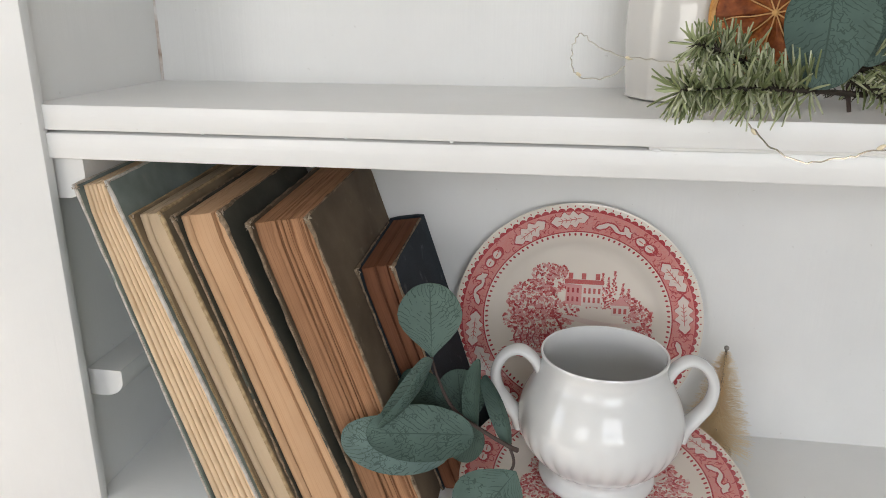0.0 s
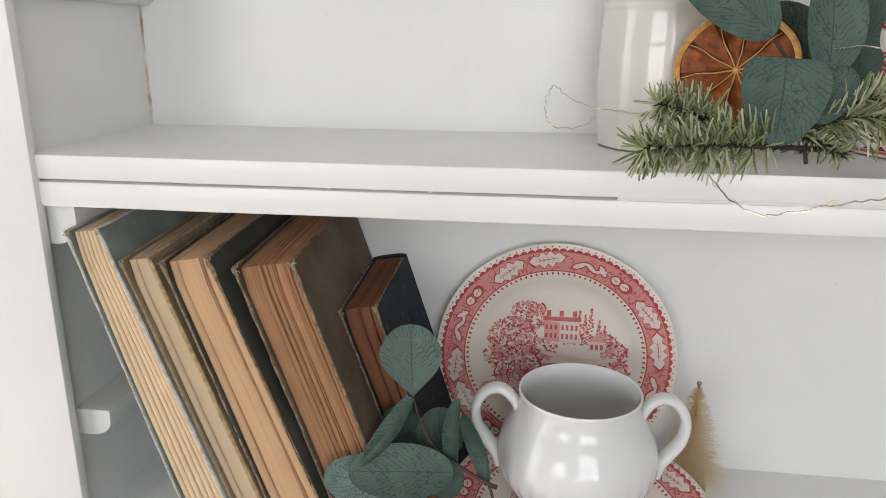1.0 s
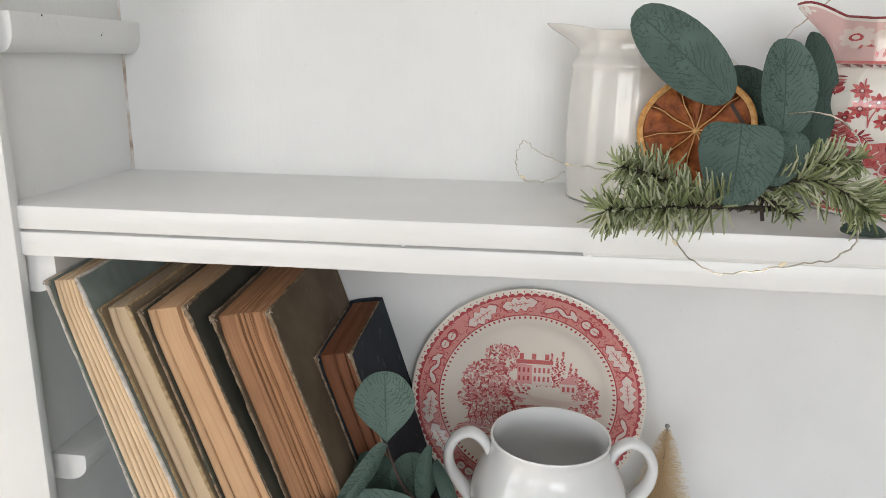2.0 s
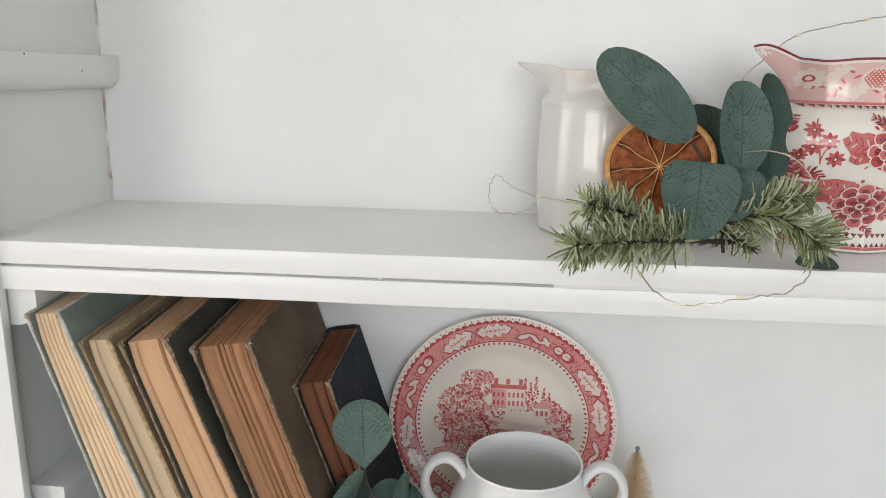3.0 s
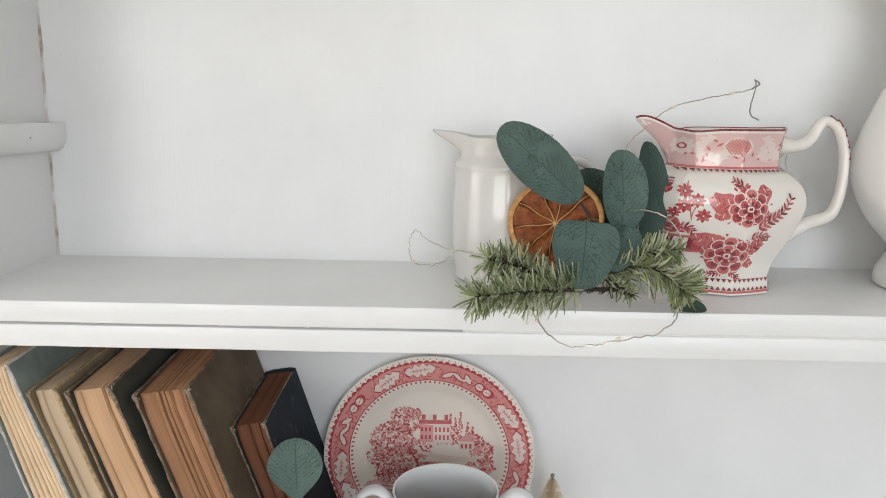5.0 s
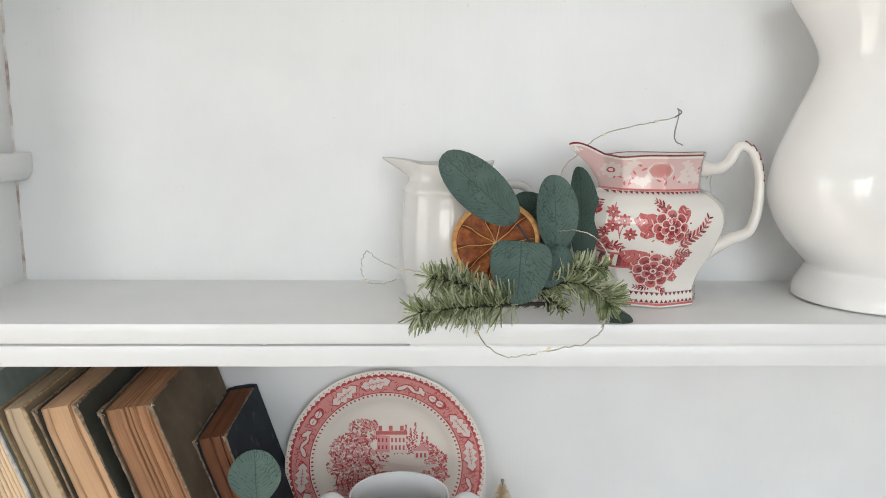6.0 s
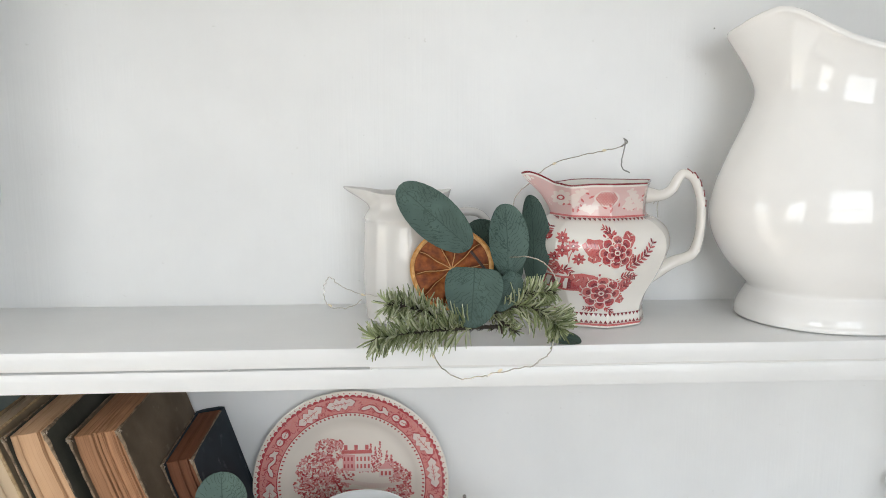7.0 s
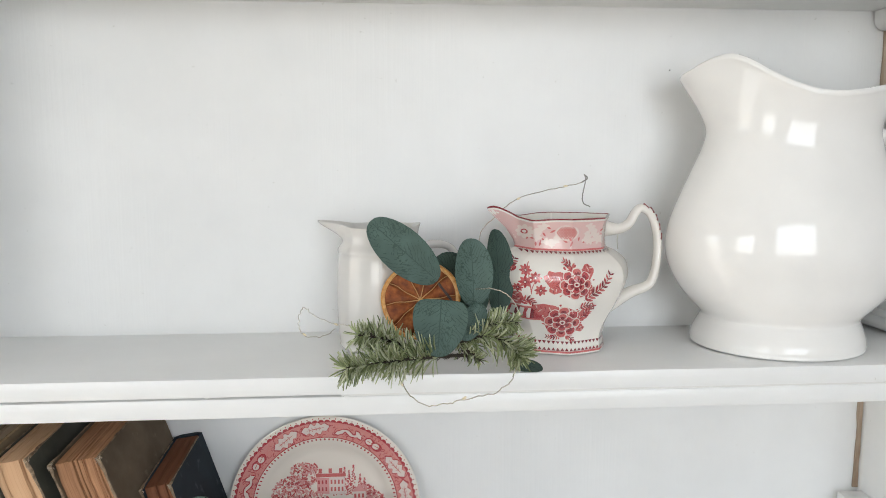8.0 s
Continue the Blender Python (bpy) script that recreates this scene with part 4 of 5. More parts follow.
euc = thing("eucalyptus_sprig", (0.56, 0.03, 1.2005), "grey-green artificial eucalyptus leaves standing in the pine sprig", "foliage")
bm = bmesh.new()
tube(bm, curve_points([(0.560, 0.035, 1.2025), (0.553, 0.034, 1.235), (0.545, 0.034, 1.262), (0.528, 0.031, 1.286)], 6), 0.0014, 7)
part("stem", bm, STEM, euc)
leaf(euc, (0.527, 0.030, 1.289), (0.459, 0.041, 1.349), 0.045, (-0.05, -1, 0.12), LEAF, 0.08, 0.02, 0.50)
leaf(euc, (0.564, 0.028, 1.262), (0.5615, 0.040, 1.331), 0.040, (0.15, -1, 0.15), LEAF, 0.16, 0.04, 0.5)
leaf(euc, (0.594, 0.060, 1.246), (0.592, 0.076, 1.337), 0.034, (0.35, -0.9, 0.1), LEAF_DARK, 0.16, 0.04, 0.48)
leaf(euc, (0.577, 0.050, 1.252), (0.530, 0.082, 1.307), 0.050, (0.0, -1, 0.1), LEAF_DARK, 0.08, 0.03, 0.52)
leaf(euc, (0.529, 0.002, 1.275), (0.524, -0.012, 1.221), 0.054, (-0.05, -1, 0.22), LEAF, 0.10, 0.03, 0.30, 0.36)
leaf(euc, (0.569, 0.006, 1.269), (0.549, -0.003, 1.235), 0.024, (0.1, -1, 0.2), LEAF, 0.12, 0.03, 0.45)
leaf(euc, (0.602, 0.004, 1.2045), (0.631, 0.002, 1.2035), 0.020, (0.0, -0.4, 1), LEAF_DARK, 0.05, 0.06, 0.5)

# dried orange slice
PEEL = material("dried_peel", (0.62, 0.28, 0.06), 0.6)
link(PEEL, ramp(PEEL, noise_of(PEEL, coords(PEEL), 220.0), [(0.3, (0.42, 0.16, 0.03)), (0.65, (0.72, 0.38, 0.10))]), bsdf(PEEL).inputs["Base Color"])
bump(PEEL, noise_of(PEEL, coords(PEEL), 600.0), 0.6, 0.0006)
PITH = material("dried_pith", (0.72, 0.44, 0.18), 0.7)
link(PITH, ramp(PITH, noise_of(PITH, coords(PITH), 180.0), [(0.3, (0.50, 0.22, 0.06)), (0.65, (0.78, 0.47, 0.19))]), bsdf(PITH).inputs["Base Color"])
MEMB = material("dried_membrane", (0.66, 0.36, 0.14), 0.6)
PULP = material("dried_pulp", (0.30, 0.085, 0.02), 0.5, 0.3)
pv = coords(PULP)
link(PULP, ramp(PULP, noise_of(PULP, pv, 130.0, 5.0), [(0.3, (0.13, 0.028, 0.008)), (0.55, (0.28, 0.075, 0.016)), (0.78, (0.46, 0.16, 0.035))]), bsdf(PULP).inputs["Base Color"])
bump(PULP, noise_of(PULP, pv, 320.0, 4.0), 0.8, 0.0012)
orange = thing("orange_slice", (0.512, 0.058, 1.222), "dried orange slice with a pale rind, propped among the leaves", "orange slice")
OM = pose(0.511, 0.056, 1.2645, 90, 0, 0) @ pose(0, 0, 0, -8, -10, 8)
OR = 0.0418


def oring(a, r, z):
    w = 1 + 0.020 * math.sin(a * 2 + 0.6) + 0.012 * math.sin(a * 5)
    return OM @ Vector((r * w * math.cos(a), r * w * math.sin(a), z + 0.0018 * math.sin(a * 3 + 1) * r / OR))


def oband(rows, seg=96):
    bm = bmesh.new()
    loft(bm, [[oring(math.tau * i / seg, r, z) for i in range(seg)] for r, z in rows], False)
    return bm


part("rind", oband([(OR * 0.955, 0.0042), (OR * 0.985, 0.0046), (OR, 0.0036), (OR * 1.005, 0.0), (OR, -0.0036), (OR * 0.97, -0.0044)]), PEEL, orange, "darker orange rind")
part("pith", oband([(OR * 0.895, 0.0026), (OR * 0.92, 0.0036), (OR * 0.957, 0.0043)]), PITH, orange, "pale dried pith ring")
bm = oband([(OR * 0.97, -0.0044), (OR * 0.88, -0.003), (OR * 0.02, -0.001)])
part("back_face", bm, PULP, orange)
for s in range(10):
    a0, a1 = math.tau * s / 10 + 0.05, math.tau * (s + 1) / 10 - 0.05
    bm = bmesh.new()
    rows = []
    for j in range(8):
        f = 0.10 + 0.785 * j / 7
        row = []
        for i in range(9):
            a = a0 + (a1 - a0) * i / 8 + (0.04 / max(f, 0.12) * (0.5 - i / 8) * 0.6)
            dip = -0.0016 * math.sin(math.pi * i / 8) * math.sin(math.pi * min(1, j / 6)) + 0.0006 * noise.noise((i * 0.9, j * 0.9, s))
            row.append(bm.verts.new(oring(a, OR * f, 0.0024 + dip)))
        rows.append(row)
    for j in range(7):
        for i in range(8):
            bm.faces.new((rows[j][i], rows[j][i + 1], rows[j + 1][i + 1], rows[j + 1][i]))
    part("segment", bm, PULP, orange)
for s in range(10):
    bm = bmesh.new()
    a = math.tau * s / 10
    tube(bm, [oring(a + 0.03 * math.sin(k * 1.3 + s), OR * (0.02 + 0.86 * k / 7), 0.0024) for k in range(8)], lambda t: 0.0006 - 0.0003 * t, 5)
    part("membrane", bm, MEMB, orange, "thin pale membrane")
bm = bmesh.new()
bmesh.ops.create_icosphere(bm, subdivisions=2, radius=0.0024, matrix=Matrix.Translation(oring(0, 0, 0.0018)))
part("core", bm, PITH, orange)

# ---------------------------------------------------------------- fairy lights on fine wire
lights = thing("fairy_lights", (0.55, -0.02, 1.2005), "unlit fairy lights on thin silver wire, trailing off the shelf", "fairy lights")


def wire(pts, mat=WIRE, r=0.00055, kink=0.0009, seed=3, name="wire"):
    rnd = random.Random(seed)
    line = curve_points(pts, 7)
    line = [p + Vector((rnd.uniform(-1, 1), rnd.uniform(-1, 1), rnd.uniform(-1, 1))) * kink * (0 < i < len(line) - 1) for i, p in enumerate(line)]
    bm = bmesh.new()
    tube(bm, line, r, 6)
    part(name, bm, mat, lights)
    return line


def bead(p, d=(1, 0, 0)):
    bm = bmesh.new()
    bmesh.ops.create_icosphere(bm, subdivisions=2, radius=1.0, matrix=Matrix.Translation(p) @ Vector(d).to_track_quat("X", "Z").to_matrix().to_4x4() @ Matrix.Diagonal((0.0027, 0.0013, 0.0013, 1)))
    part("bulb", bm, BULB, lights, "tiny clear resin bulb")


wire([(0.480, 0.040, 1.222), (0.450, 0.075, 1.230), (0.419, 0.090, 1.233), (0.398, 0.096, 1.240), (0.383, 0.100, 1.249), (0.378, 0.100, 1.232), (0.384, 0.100, 1.218), (0.403, 0.100, 1.216), (0.418, 0.094, 1.226)], seed=4)
bead((0.420, 0.090, 1.232), (1, 0, -0.3))
bead((0.384, 0.100, 1.219), (1, 0, -0.6))
wire([(0.480, 0.004, 1.206), (0.487, -0.006, 1.2), (0.495, -0.027, 1.190), (0.512, -0.040, 1.182), (0.528, -0.050, 1.187), (0.545, -0.061, 1.194), (0.575, -0.056, 1.199), (0.591, -0.046, 1.207), (0.596, -0.030, 1.220), (0.590, -0.010, 1.235)], seed=6)
bead((0.4895, -0.015, 1.1955), (0.5, -0.5, -0.6))
bead((0.545, -0.061, 1.1955), (1, -0.3, 0.8))
bead((0.5955, -0.033, 1.218), (0.2, 0.2, 1))
wire([(0.575, 0.060, 1.300), (0.580, 0.100, 1.330), (0.602, 0.110, 1.352), (0.620, 0.112, 1.366), (0.642, 0.120, 1.373), (0.678, 0.122, 1.3805), (0.702, 0.128, 1.3855)], seed=8, kink=0.0005)
bead((0.624, 0.113, 1.3675), (1, 0, 0.4))
bead((0.680, 0.122, 1.3812), (1, 0, 0.1))
wire([(0.703, 0.128, 1.394), (0.705, 0.129, 1.388), (0.7025, 0.130, 1.374), (0.7035, 0.133, 1.362), (0.713, 0.136, 1.3565)], HOOKWIRE, 0.0007, 0.0003, 9, "hook")
wire([(0.703, 0.128, 1.394), (0.7045, 0.120, 1.390), (0.701, 0.128, 1.386)], HOOKWIRE, 0.0008, 0.0002, 10, "hook")
wire([(0.565, 0.030, 1.280), (0.584, 0.016, 1.282), (0.598, 0.008, 1.275), (0.605, -0.002, 1.262), (0.602, -0.012, 1.246)], WIRE, 0.0006, 0.0003, 11)
bead((0.6055, -0.003, 1.260), (0, 0, 1))
wire([(0.752, 0.150, 1.305), (0.756, 0.165, 1.313), (0.760, 0.175, 1.325), (0.757, 0.182, 1.318)], WIRE, 0.0006, 0.0004, 12)
wire([(0.735, 0.165, 1.290), (0.742, 0.170, 1.296)], WIRE, 0.0007, 0.0003, 13)

# ---------------------------------------------------------------- white cream jug
creamer = thing("cream_jug", (0.475, 0.125, 1.2005), "plain white ironstone cream jug against the back panel", "jug")
CC = (0.469, 0.122, 1.2002)


def panelled(a, sides, amount):
    w = math.tau / sides
    return 1 + amount * (math.cos(w / 2) / math.cos((a % w) - w / 2) - 1)


def vessel(c, outer, inner, lip, spout, sides, amount, ry=1.0, seg=128, fade=0.78, shift=None):
    """Jug walls out and in. lip(angle): rise of the rim; spout(angle): its reach; both fade down the neck."""
    top = max(z for r, z in outer)
    rings = []
    for k, (r, z) in enumerate(outer + inner):
        f = max(0.0, min(1.0, (z / top - fade) / (1 - fade)))
        f = (f * f * (3 - 2 * f)) ** 1.5
        ring = []
        for i in range(seg):
            a = math.tau * i / seg
            rr = r * panelled(a, sides, amount) + f * spout(a)
            ring.append((c[0] + (shift(z) if shift else 0.0) + rr * math.cos(a), c[1] + rr * (ry(z) if callable(ry) else ry) * math.sin(a), c[2] + z + f * lip(a)))
        rings.append(ring)
    return loft(bmesh.new(), rings)


def bump_at(a, centre, width):
    d = (a - centre + math.pi) % math.tau - math.pi
    return math.exp(-(d / width) ** 2)


co = smooth_profile([(0.030, 0.0), (0.046, 0.001), (0.047, 0.006), (0.0485, 0.020), (0.0500, 0.050), (0.0490, 0.085), (0.0475, 0.104), (0.0485, 0.110), (0.0465, 0.1145), (0.0430, 0.120), (0.0425, 0.128), (0.0455, 0.137)])
ci = [(0.0445, 0.1375), (0.0425, 0.136), (0.040, 0.126), (0.040, 0.118), (0.0445, 0.105), (0.0455, 0.05), (0.040, 0.010), (0.001, 0.008)]
part("jug_body", vessel(CC, co, ci, lambda a: 0.006 * bump_at(a, math.pi, 0.5) + 0.003 * bump_at(a, 0, 0.5), lambda a: 0.025 * bump_at(a, math.pi, 0.30), 8, 0.45, fade=0.86), JUGWHITE, creamer)
bm = bmesh.new()
tube(bm, curve_points([(CC[0] + a, CC[1], CC[2] + b) for a, b in ((0.043, 0.112), (0.060, 0.116), (0.077, 0.113), (0.087, 0.098), (0.083, 0.072), (0.066, 0.050), (0.049, 0.040))], 7), lambda t: 0.0052 - 0.001 * math.sin(math.pi * t), 12, 1.3, (0, 1, 0))
part("handle", bm, JUGWHITE, creamer)

# ---------------------------------------------------------------- red and white printed jug
jug = thing("printed_jug", (0.672, 0.105, 1.2005), "octagonal cream jug with red floral transfer print", "jug")
JC = (0.671, 0.105, 1.2002)
jo = smooth_profile([(0.034, 0.0), (0.0515, 0.0008), (0.0525, 0.004), (0.0520, 0.013), (0.0515, 0.018), (0.0565, 0.033), (0.0690, 0.055), (0.0775, 0.075), (0.0795, 0.087), (0.0755, 0.099), (0.0630, 0.1095), (0.0530, 0.1140), (0.0515, 0.122), (0.0520, 0.136), (0.0555, 0.1475)])
ji = [(0.0545, 0.1485), (0.0525, 0.1478), (0.0500, 0.136), (0.0495, 0.116), (0.064, 0.098), (0.064, 0.080), (0.048, 0.035), (0.044, 0.010), (0.001, 0.008)]


def jlip(a):
    return 0.0150 * bump_at(a, math.pi, 0.15) - 0.0055 * bump_at(a, math.pi, 0.06) + 0.0015 * bump_at(a, 0, 0.5) - 0.002 * bump_at(a, math.pi - 0.8, 0.3) - 0.002 * bump_at(a, math.pi + 0.8, 0.3)


def jspout(a):
    return 0.0275 * bump_at(a, math.pi, 0.135)


body = vessel(JC, jo, ji, jlip, jspout, 8, 0.72, 0.95, 288, 0.79)
from mathutils.bvhtree import BVHTree
body.normal_update()
TREE = BVHTree.FromBMesh(body)
part("jug_body", body, JUGGLAZE, jug)


def on_jug(u, v, lift):
    """u, v: metres right of and above the middle of the jug's foot, laid on its front."""
    hit, nrm, _, _ = TREE.ray_cast(Vector((JC[0] + u, JC[1] - 0.2, JC[2] + v)), Vector((0, 1, 0)), 0.3)
    if hit is None:
        return Vector((JC[0] + u, JC[1], JC[2] + v))
    return hit + (nrm if nrm.y < 0 else -nrm) * lift


def round_jug(z0, z1, lift, bmx, mat_rows=3, seg=216, tooth=None, z_top=None):
    """A printed band round the jug between two heights."""
    rows = []
    for i in range(seg):
        a = math.tau * i / seg
        d = Vector((math.cos(a), math.sin(a) * 0.95, 0))
        row = []
        for k in range(mat_rows + 1):
            zz1 = z1 + (tooth(i) if tooth else 0)
            f_lip = jlip(a) * (1.0 if z1 > 0.140 else 0.25)
            z = z0 + (zz1 + (f_lip if z1 > 0.13 else 0) - z0) * k / mat_rows
            hit, nrm, _, _ = TREE.ray_cast(Vector((JC[0], JC[1], JC[2] + z)) + d * 0.2, -d, 0.3)
            row.append(bmx.verts.new((hit + d * lift) if hit else Vector((JC[0], JC[1], JC[2] + z)) + d * 0.05))
        rows.append(row)
    for i in range(seg):
        a, b = rows[i], rows[(i + 1) % seg]
        for k in range(mat_rows):
            bmx.faces.new((a[k], a[k + 1], b[k + 1], b[k]))


bm = bmesh.new()
round_jug(0.1165, 0.1455, 0.0003, bm, 6)
part("neck_band", bm, NECK, jug, "pink printed band round the neck")
bm = bmesh.new()
round_jug(0.1145, 0.1165, 0.0003, bm, 2, 288, None)
part("band_edge", bm, MID, jug)
bm = bmesh.new()
round_jug(0.0030, 0.0052, 0.0003, bm, 2)
part("foot_line", bm, MID, jug)
bm = bmesh.new()
rnd = random.Random(77)
for i in range(28):
    u = -0.062 + 0.124 * i / 27
    for v, s, mat_ in ((0.1138, 0.0024, 0), (0.0160, 0.0034, 0), (0.0056, 0.0034, 1)):
        sgn = -1 if mat_ == 0 else 1
        if abs(u) < (0.050 if v < 0.02 else 0.052):
            shape_2d(bm, [(u - 0.0021, v), (u + 0.0021, v), (u, v + sgn * s)], on_jug, 0.0004)
part("tooth_row", bm, DEEP, jug, "row of small dark red points", True, "stuff")
# rim line
bm = bmesh.new()
seg = 288
rim = []
for i in range(seg + 1):
    a = math.tau * i / seg
    rr = 0.0552 * panelled(a, 8, 0.72) + jspout(a)
    rim.append(Vector((JC[0] + rr * math.cos(a), JC[1] + rr * 0.95 * math.sin(a), JC[2] + 0.1483 + jlip(a))))
tube(bm, rim, 0.0010, 6)
part("rim_line", bm, DEEP, jug, "dark red painted rim")

pale, red, deep, soft = bmesh.new(), bmesh.new(), bmesh.new(), bmesh.new()


def petal_flower(x, y, r):
    """A printed peony: rings of rounded petals with pale rims and dark throats."""
    shape_2d(red, blob(x, y, r * 1.02, r * 0.97, 0, rnd, 18, 0.06), on_jug, 0.0006)
    for ring_, (q, sz, n) in enumerate(((0.78, 0.33, 8), (0.42, 0.25, 6))):
        for k in range(n):
            a = math.tau * (k + 0.5 * ring_) / n + rnd.uniform(-0.08, 0.08)
            px, py = x + q * r * math.cos(a), y + q * r * math.sin(a)
            lift = 0.0008 + 0.0002 * ring_ + 0.00002 * k
            shape_2d(pale, blob(px, py, sz * r * 0.86, sz * r * 1.05, a, rnd, 11, 0.08), on_jug, lift)
            shape_2d((soft, red)[(k + ring_) % 2], blob(px, py, sz * r * 0.66, sz * r * 0.84, a, rnd, 10, 0.10), on_jug, lift + 0.00008)
            shape_2d(deep, blob(px - 0.12 * r * math.cos(a), py - 0.12 * r * math.sin(a), sz * r * 0.46, sz * r * 0.52, a, rnd, 8, 0.16), on_jug, lift + 0.00014)
    shape_2d(pale, blob(x, y, r * 0.17, r * 0.17, 0, rnd, 8, 0.12), on_jug, 0.0013)
    shape_2d(deep, blob(x, y, r * 0.09, r * 0.09, 0, rnd, 6, 0.1), on_jug, 0.0014)


def peony_leaf(x, y, a, b, turn):
    """A broad mottled leaf or half-open bud with pale folds."""
    shape_2d(soft, blob(x, y, a, b, turn, rnd, 15, 0.13), on_jug, 0.0005)
    c, s_ = math.cos(turn), math.sin(turn)
    for k in range(5):
        t = -0.6 + 0.3 * k
        px, py = x + c * a * t, y + s_ * a * t
        for sg in (-1, 1):
            tt = turn + sg * 1.0
            stroke((red, pale, deep)[(k + (sg > 0)) % 3], [(px + math.cos(tt) * q * b * 0.20, py + math.sin(tt) * q * b * 0.20) for q in range(4)], 0.0004, on_jug, 0.0007)


def frond(pts, w, n):
    """A fern frond: a thin curved rib with narrow leaflets on both sides."""
    line = [(p.x, p.y) for p in curve_points([(u, v, 0) for u, v in pts], 6)]
    stroke(deep, line, 0.00045, on_jug, 0.0008)
    for k in range(n):
        i = int((k + 0.5) / n * (len(line) - 1))
        (x0_, y0_), (x1_, y1_) = line[i], line[min(i + 1, len(line) - 1)]
        turn = math.atan2(y1_ - y0_, x1_ - x0_)
        size = w * (1 - 0.45 * k / n)
        for sg in (-1, 1):
            tt = turn + sg * 0.85
            shape_2d((red, soft, deep)[k % 3], lobed_leaf(x0_ + math.cos(tt) * size, y0_ + math.sin(tt) * size, size * 2.0, size * 0.33, tt, 1, 0.0), on_jug, 0.0005 + 0.00003 * (k % 5))


peony_leaf(-0.0195, 0.0865, 0.0125, 0.0088, 2.9)
peony_leaf(-0.0165, 0.0790, 0.0100, 0.0062, 3.6)
peony_leaf(0.0125, 0.0945, 0.0080, 0.0066, 1.1)
peony_leaf(0.0130, 0.0780, 0.0070, 0.0050, -0.6)
peony_leaf(-0.0270, 0.0530, 0.0150, 0.0072, 3.0)
peony_leaf(-0.0215, 0.0440, 0.0090, 0.0060, 3.4)
peony_leaf(0.0120, 0.0480, 0.0090, 0.0060, 0.9)
peony_leaf(0.0080, 0.0330, 0.0080, 0.0050, -0.4)
peony_leaf(-0.0560, 0.0645, 0.0075, 0.0060, 1.9)
frond([(-0.004, 0.0965), (-0.0055, 0.1015), (-0.0125, 0.1065)], 0.0034, 5)
frond([(0.010, 0.0645), (0.021, 0.0720), (0.032, 0.0800), (0.040, 0.0925)], 0.0046, 9)
frond([(0.006, 0.0560), (0.015, 0.0590), (0.024, 0.0560)], 0.0030, 6)
frond([(0.007, 0.0420), (0.015, 0.0490), (0.023, 0.0590)], 0.0036, 7)
frond([(-0.009, 0.0240), (-0.016, 0.0205), (-0.024, 0.0210)], 0.0026, 6)
frond([(-0.005, 0.0240), (0.001, 0.0205), (0.004, 0.0160)], 0.0026, 5)
frond([(-0.054, 0.0600), (-0.046, 0.0640), (-0.040, 0.0600)], 0.0036, 6)
frond([(-0.062, 0.0920), (-0.062, 0.0990), (-0.057, 0.1060)], 0.0034, 6)
petal_flower(0.000, 0.0830, 0.0158)
petal_flower(-0.009, 0.0392, 0.0178)
for x, y, r in ((-0.0495, 0.0955, 0.0062), (-0.0400, 0.0880, 0.0064), (-0.0500, 0.0835, 0.0068), (-0.0345, 0.0750, 0.0064), (-0.0565, 0.0770, 0.0050)):
    for k in range(8):
        a = math.tau * k / 8
        shape_2d((red, soft)[k % 2], lobed_leaf(x + math.cos(a) * r * 0.5, y + math.sin(a) * r * 0.5, r, r * 0.24, a, 1, 0.0), on_jug, 0.0005)
    shape_2d(deep, blob(x, y, r * 0.3, r * 0.3, 0, rnd, 7, 0.1), on_jug, 0.0007)
    shape_2d(pale, blob(x, y, r * 0.16, r * 0.16, 0, rnd, 7, 0.1), on_jug, 0.0009)
for pts in (((-0.047, 0.0920), (-0.045, 0.0800), (-0.043, 0.0700)), ((-0.040, 0.0850), (-0.043, 0.0770), (-0.043, 0.0700)), ((-0.048, 0.0965), (-0.0470, 0.1010), (-0.0455, 0.1040))):
    stroke(soft, [(p.x, p.y) for p in curve_points([(u, v, 0) for u, v in pts], 4)], 0.0005, on_jug, 0.0006)
# little fence below the stars
shape_2d(red, [(-0.0420, 0.0415), (-0.0300, 0.0415), (-0.0300, 0.0545), (-0.0420, 0.0545)], on_jug, 0.00042)
for k in range(4):
    u = -0.0620 + 0.0068 * k
    shape_2d(deep if k % 2 else red, [(u, 0.0415), (u + 0.0034, 0.0415), (u + 0.0034, 0.0540), (u, 0.0540)], on_jug, 0.00048)
for v in (0.0408, 0.0550):
    stroke(soft, [(-0.064 + 0.036 * t, v) for t in np.linspace(0, 1, 8)], 0.0011, on_jug, 0.0006)
for k in range(46):
    a, d = rnd.uniform(0, math.tau), rnd.uniform(0.016, 0.021)
    cx, cy = rnd.choice(((0.000, 0.083), (-0.009, 0.039)))
    shape_2d(rnd.choice((red, soft)), blob(cx + d * math.cos(a), cy + d * math.sin(a), rnd.uniform(0.0008, 0.0020), rnd.uniform(0.0006, 0.0012), a, rnd, 6, 0.3), on_jug, 0.00045 + 0.00002 * (k % 5))
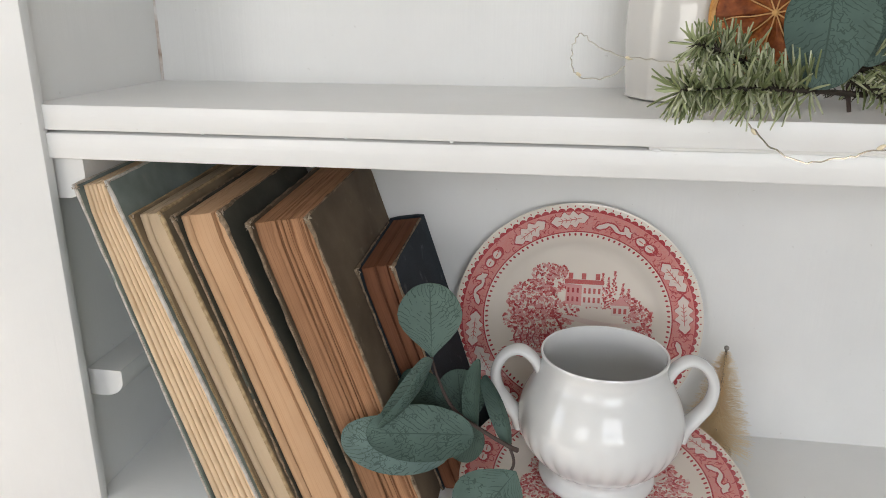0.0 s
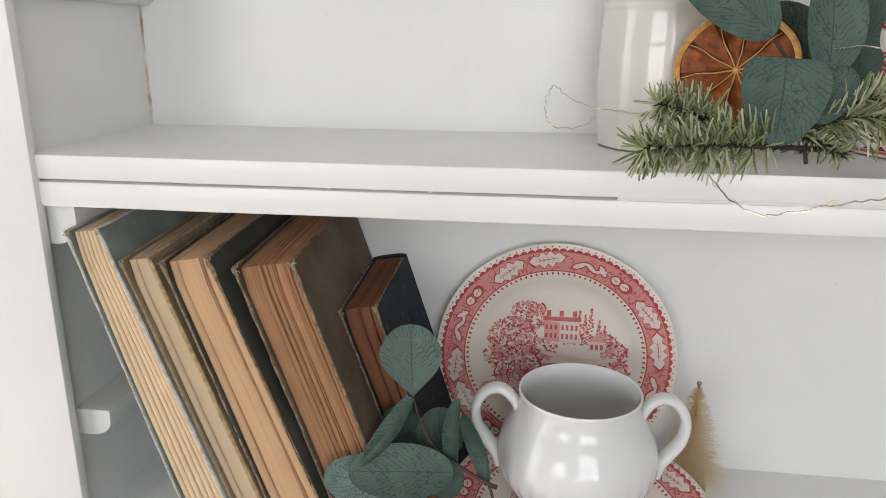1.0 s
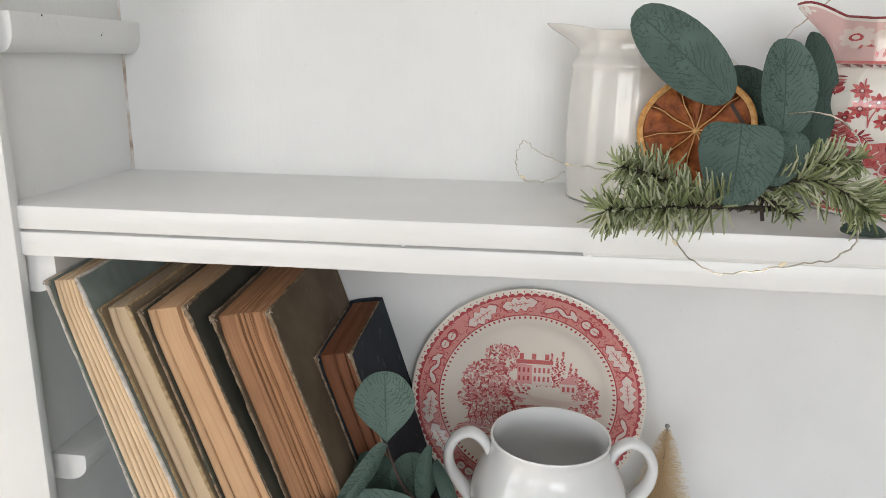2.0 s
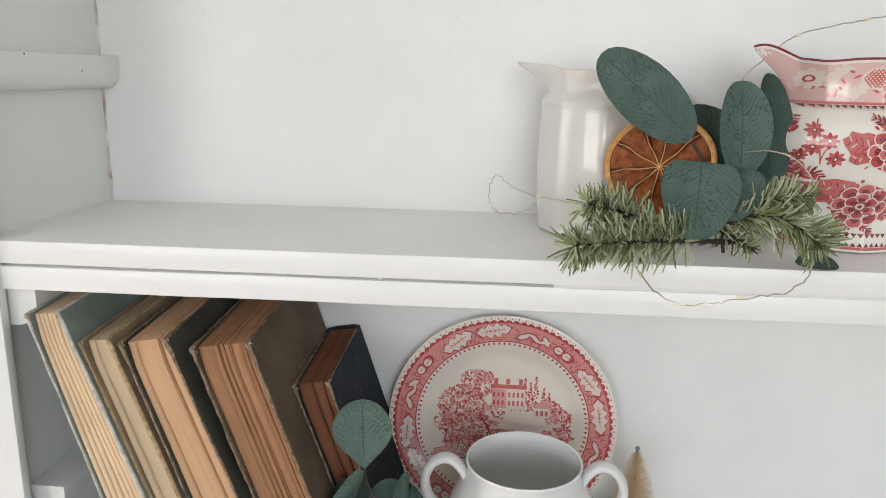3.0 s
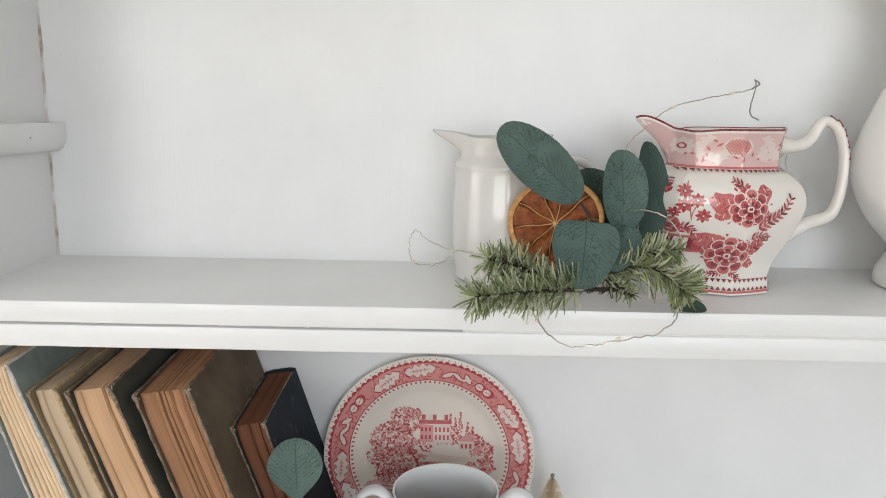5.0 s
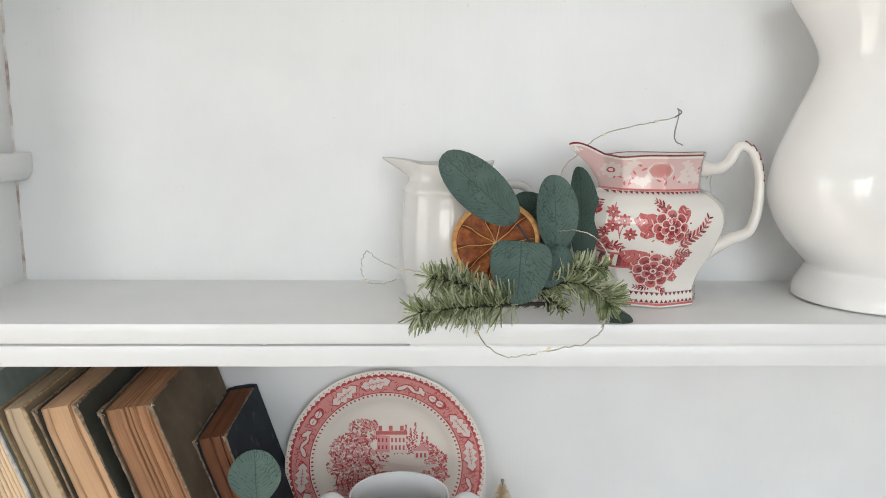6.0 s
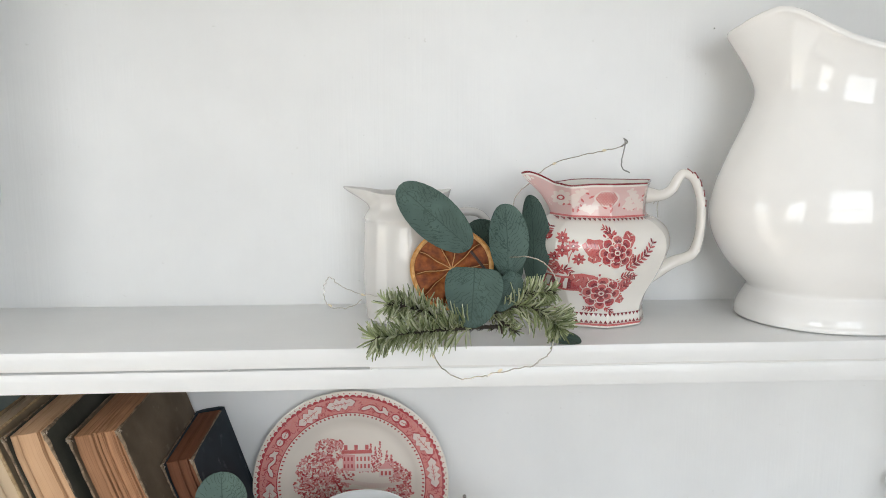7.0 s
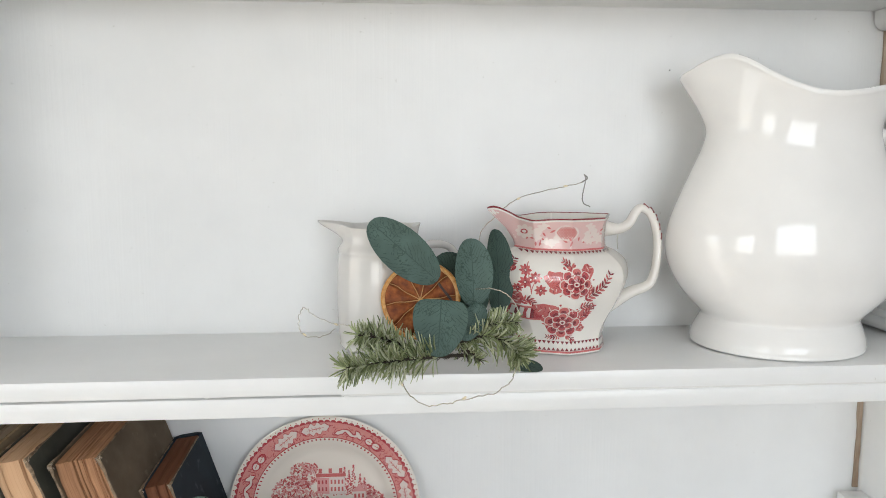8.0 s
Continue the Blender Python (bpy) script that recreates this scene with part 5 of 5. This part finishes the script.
# neck ornament: a daisy, a cross-hatched fruit and curling acanthus leaves
for fx, fy in ((-0.0445, 0.1335), (0.0440, 0.1335)):
    for k in range(8):
        a = math.tau * k / 8
        shape_2d(pale, blob(fx + 0.0052 * math.cos(a), fy + 0.0052 * math.sin(a), 0.0030, 0.0023, a, rnd, 8, 0.08), on_jug, 0.0005)
    shape_2d(red, blob(fx, fy, 0.0029, 0.0029, 0, rnd, 9, 0.08), on_jug, 0.0007)
    shape_2d(pale, blob(fx, fy, 0.0017, 0.0017, 0, rnd, 8, 0.08), on_jug, 0.0009)
shape_2d(pale, blob(-0.004, 0.1340, 0.0125, 0.0084, 0, rnd, 18, 0.04), on_jug, 0.0005)
for k in range(-4, 5):
    for sg in (-1, 1):
        run = [(-0.004 + 0.0026 * k + sg * t * 0.0056, 0.1340 + t * 0.0070) for t in np.linspace(-1, 1, 9)]
        run = [(u, v) for u, v in run if ((u + 0.004) / 0.0118) ** 2 + ((v - 0.1340) / 0.0078) ** 2 < 1]
        if len(run) > 2:
            stroke(soft, run, 0.00055, on_jug, 0.0007)
for x, y, turn, sg in ((-0.036, 0.1235, 0.9, 1), (-0.030, 0.1225, 0.5, -1), (-0.020, 0.1240, 0.2, 1), (0.012, 0.1245, 0.6, -1), (0.018, 0.1215, 0.9, 1), (0.026, 0.1240, 0.7, -1), (0.030, 0.1210, 1.2, 1), (-0.022, 0.1410, 3.0, 1), (0.016, 0.1410, 0.1, -1)):
    run, u, v, t = [], x, y, turn
    for k in range(9):
        run.append((u, v))
        u, v, t = u + 0.0019 * math.cos(t), v + 0.0019 * math.sin(t), t + sg * 0.20
    stroke(pale, run, 0.0021, on_jug, 0.0005)
    for k in (2, 4, 6):
        for side_ in (-1, 1):
            tt = turn + sg * 0.20 * k + side_ * 0.9
            shape_2d(pale, lobed_leaf(run[k][0] + 0.0022 * math.cos(tt), run[k][1] + 0.0022 * math.sin(tt), 0.0062, 0.0017, tt, 1, 0.0), on_jug, 0.00055)
for k in range(26):
    u, v = rnd.uniform(-0.046, 0.050), rnd.uniform(0.119, 0.141)
    shape_2d(soft, lobed_leaf(u, v, rnd.uniform(0.003, 0.006), 0.0010, rnd.uniform(0, 3), 1, 0.0), on_jug, 0.00042)
part("print_wash", soft, MID, jug, "washed red printed leaves", True, "stuff")
part("print_leaves", red, RED, jug, "red printed leaves and stars", True, "stuff")
part("print_dark", deep, DEEP, jug, "dark red printed blossoms", True, "stuff")
part("print_light", pale, PALEGROUND, jug, "pale petals left in the print", True, "stuff")
# handle with dark dashes
bm = bmesh.new()
hpts = curve_points([(JC[0] + a, JC[1], JC[2] + b) for a, b in ((0.048, 0.1345), (0.057, 0.1335), (0.069, 0.1340), (0.079, 0.1400), (0.0865, 0.1530), (0.0925, 0.1565), (0.1030, 0.1500), (0.1105, 0.1310), (0.1125, 0.1100), (0.1110, 0.0880), (0.1060, 0.0720), (0.0980, 0.0660), (0.0860, 0.0620), (0.0740, 0.0560), (0.0560, 0.0440))], 6)
tube(bm, hpts, lambda t: 0.0072 - 0.0026 * math.sin(math.pi * min(1, t * 1.05)) + 0.0035 * max(0, 0.12 - t) / 0.12, 14, 1.25, (0, 1, 0))
part("handle", bm, JUGGLAZE, jug)
for k in range(5):
    t = hpts[32 + k * 3]
    d = (hpts[33 + k * 3] - hpts[31 + k * 3]).normalized()
    nrm = Vector((d.z, 0, -d.x))
    nrm = nrm if nrm.x > 0 or nrm.z > 0.5 else -nrm
    bm = bmesh.new()
    tube(bm, [t + nrm * (0.0052 - 0.0009 * j) + d * (0.0020 * (j - 1.5)) + Vector((0, -0.0016 * j, 0)) for j in range(4)], lambda q: 0.0011, 6)
    part("handle_dash", bm, DEEP, jug, "dark red painted dash")

# ---------------------------------------------------------------- large white pitcher
pitcher = thing("pitcher", (0.928, 0.098, 1.2005), "large glossy white ironstone pitcher with a broad spout", "pitcher")
PC = (0.931, 0.097, 1.2002)
po = smooth_profile([(0.070, 0.0), (0.0925, 0.0010), (0.0950, 0.006), (0.0940, 0.014), (0.0905, 0.023), (0.0872, 0.031), (0.0872, 0.036), (0.0975, 0.046), (0.1150, 0.063), (0.1290, 0.083), (0.1360, 0.103), (0.1368, 0.122), (0.1320, 0.146), (0.1220, 0.172), (0.1100, 0.200), (0.0995, 0.224), (0.0945, 0.242), (0.0950, 0.254), (0.1000, 0.264), (0.1030, 0.269)], 6)
pin_ = [(0.1030, 0.2722), (0.1012, 0.2742), (0.0985, 0.2742), (0.0962, 0.2722), (0.0930, 0.262), (0.0905, 0.250), (0.0905, 0.242), (0.115, 0.175), (0.126, 0.12), (0.10, 0.06), (0.06, 0.03), (0.001, 0.025)]
TURN = -0.3


def plip(a):
    c = math.cos(a - TURN)
    f = np.interp((c - 0.04, c, c + 0.04), (-1, -0.97, -0.9, -0.8, -0.7, -0.55, -0.35, -0.15, 0.1, 0.35, 0.6, 0.85, 1.0), (0.029, 0.035, 0.043, 0.048, 0.048, 0.041, 0.028, 0.017, 0.008, 0.006, 0.009, 0.015, 0.020))
    return float(f.mean())


def pspout(a):
    d = (a - TURN) % math.tau - math.pi
    return 0.023 * math.exp(-abs(d / 0.52) ** 2.2) + 0.014 * bump_at(a, TURN, 0.45)


def oval(z):
    """The belly is flattened from front to back; the foot is nearly round."""
    f = max(0.0, min(1.0, (z - 0.015) / 0.075))
    g = max(0.0, min(1.0, (z - 0.2) / 0.08))
    return 0.93 - 0.215 * f * f * (3 - 2 * f) + 0.085 * g * g * (3 - 2 * g)


def sway(z):
    f = max(0.0, min(1.0, z / 0.09))
    return -0.007 * (1 - f * f * (3 - 2 * f))


part("pitcher_body", vessel(PC, po, pin_, plip, pspout, 6, 0.0, oval, 192, 0.88, sway), IRONSTONE, pitcher)
bm = bmesh.new()
tube(bm, curve_points([(PC[0] + a * math.cos(TURN), PC[1] + a * math.sin(TURN) * 0.7, PC[2] + b) for a, b in ((0.088, 0.238), (0.108, 0.234), (0.130, 0.232), (0.150, 0.216), (0.158, 0.186), (0.153, 0.156), (0.138, 0.131), (0.118, 0.116))], 8), lambda t: 0.0095 - 0.0025 * math.sin(math.pi * t), 14, 1.35, (0, 1, 0))
part("handle", bm, IRONSTONE, pitcher)
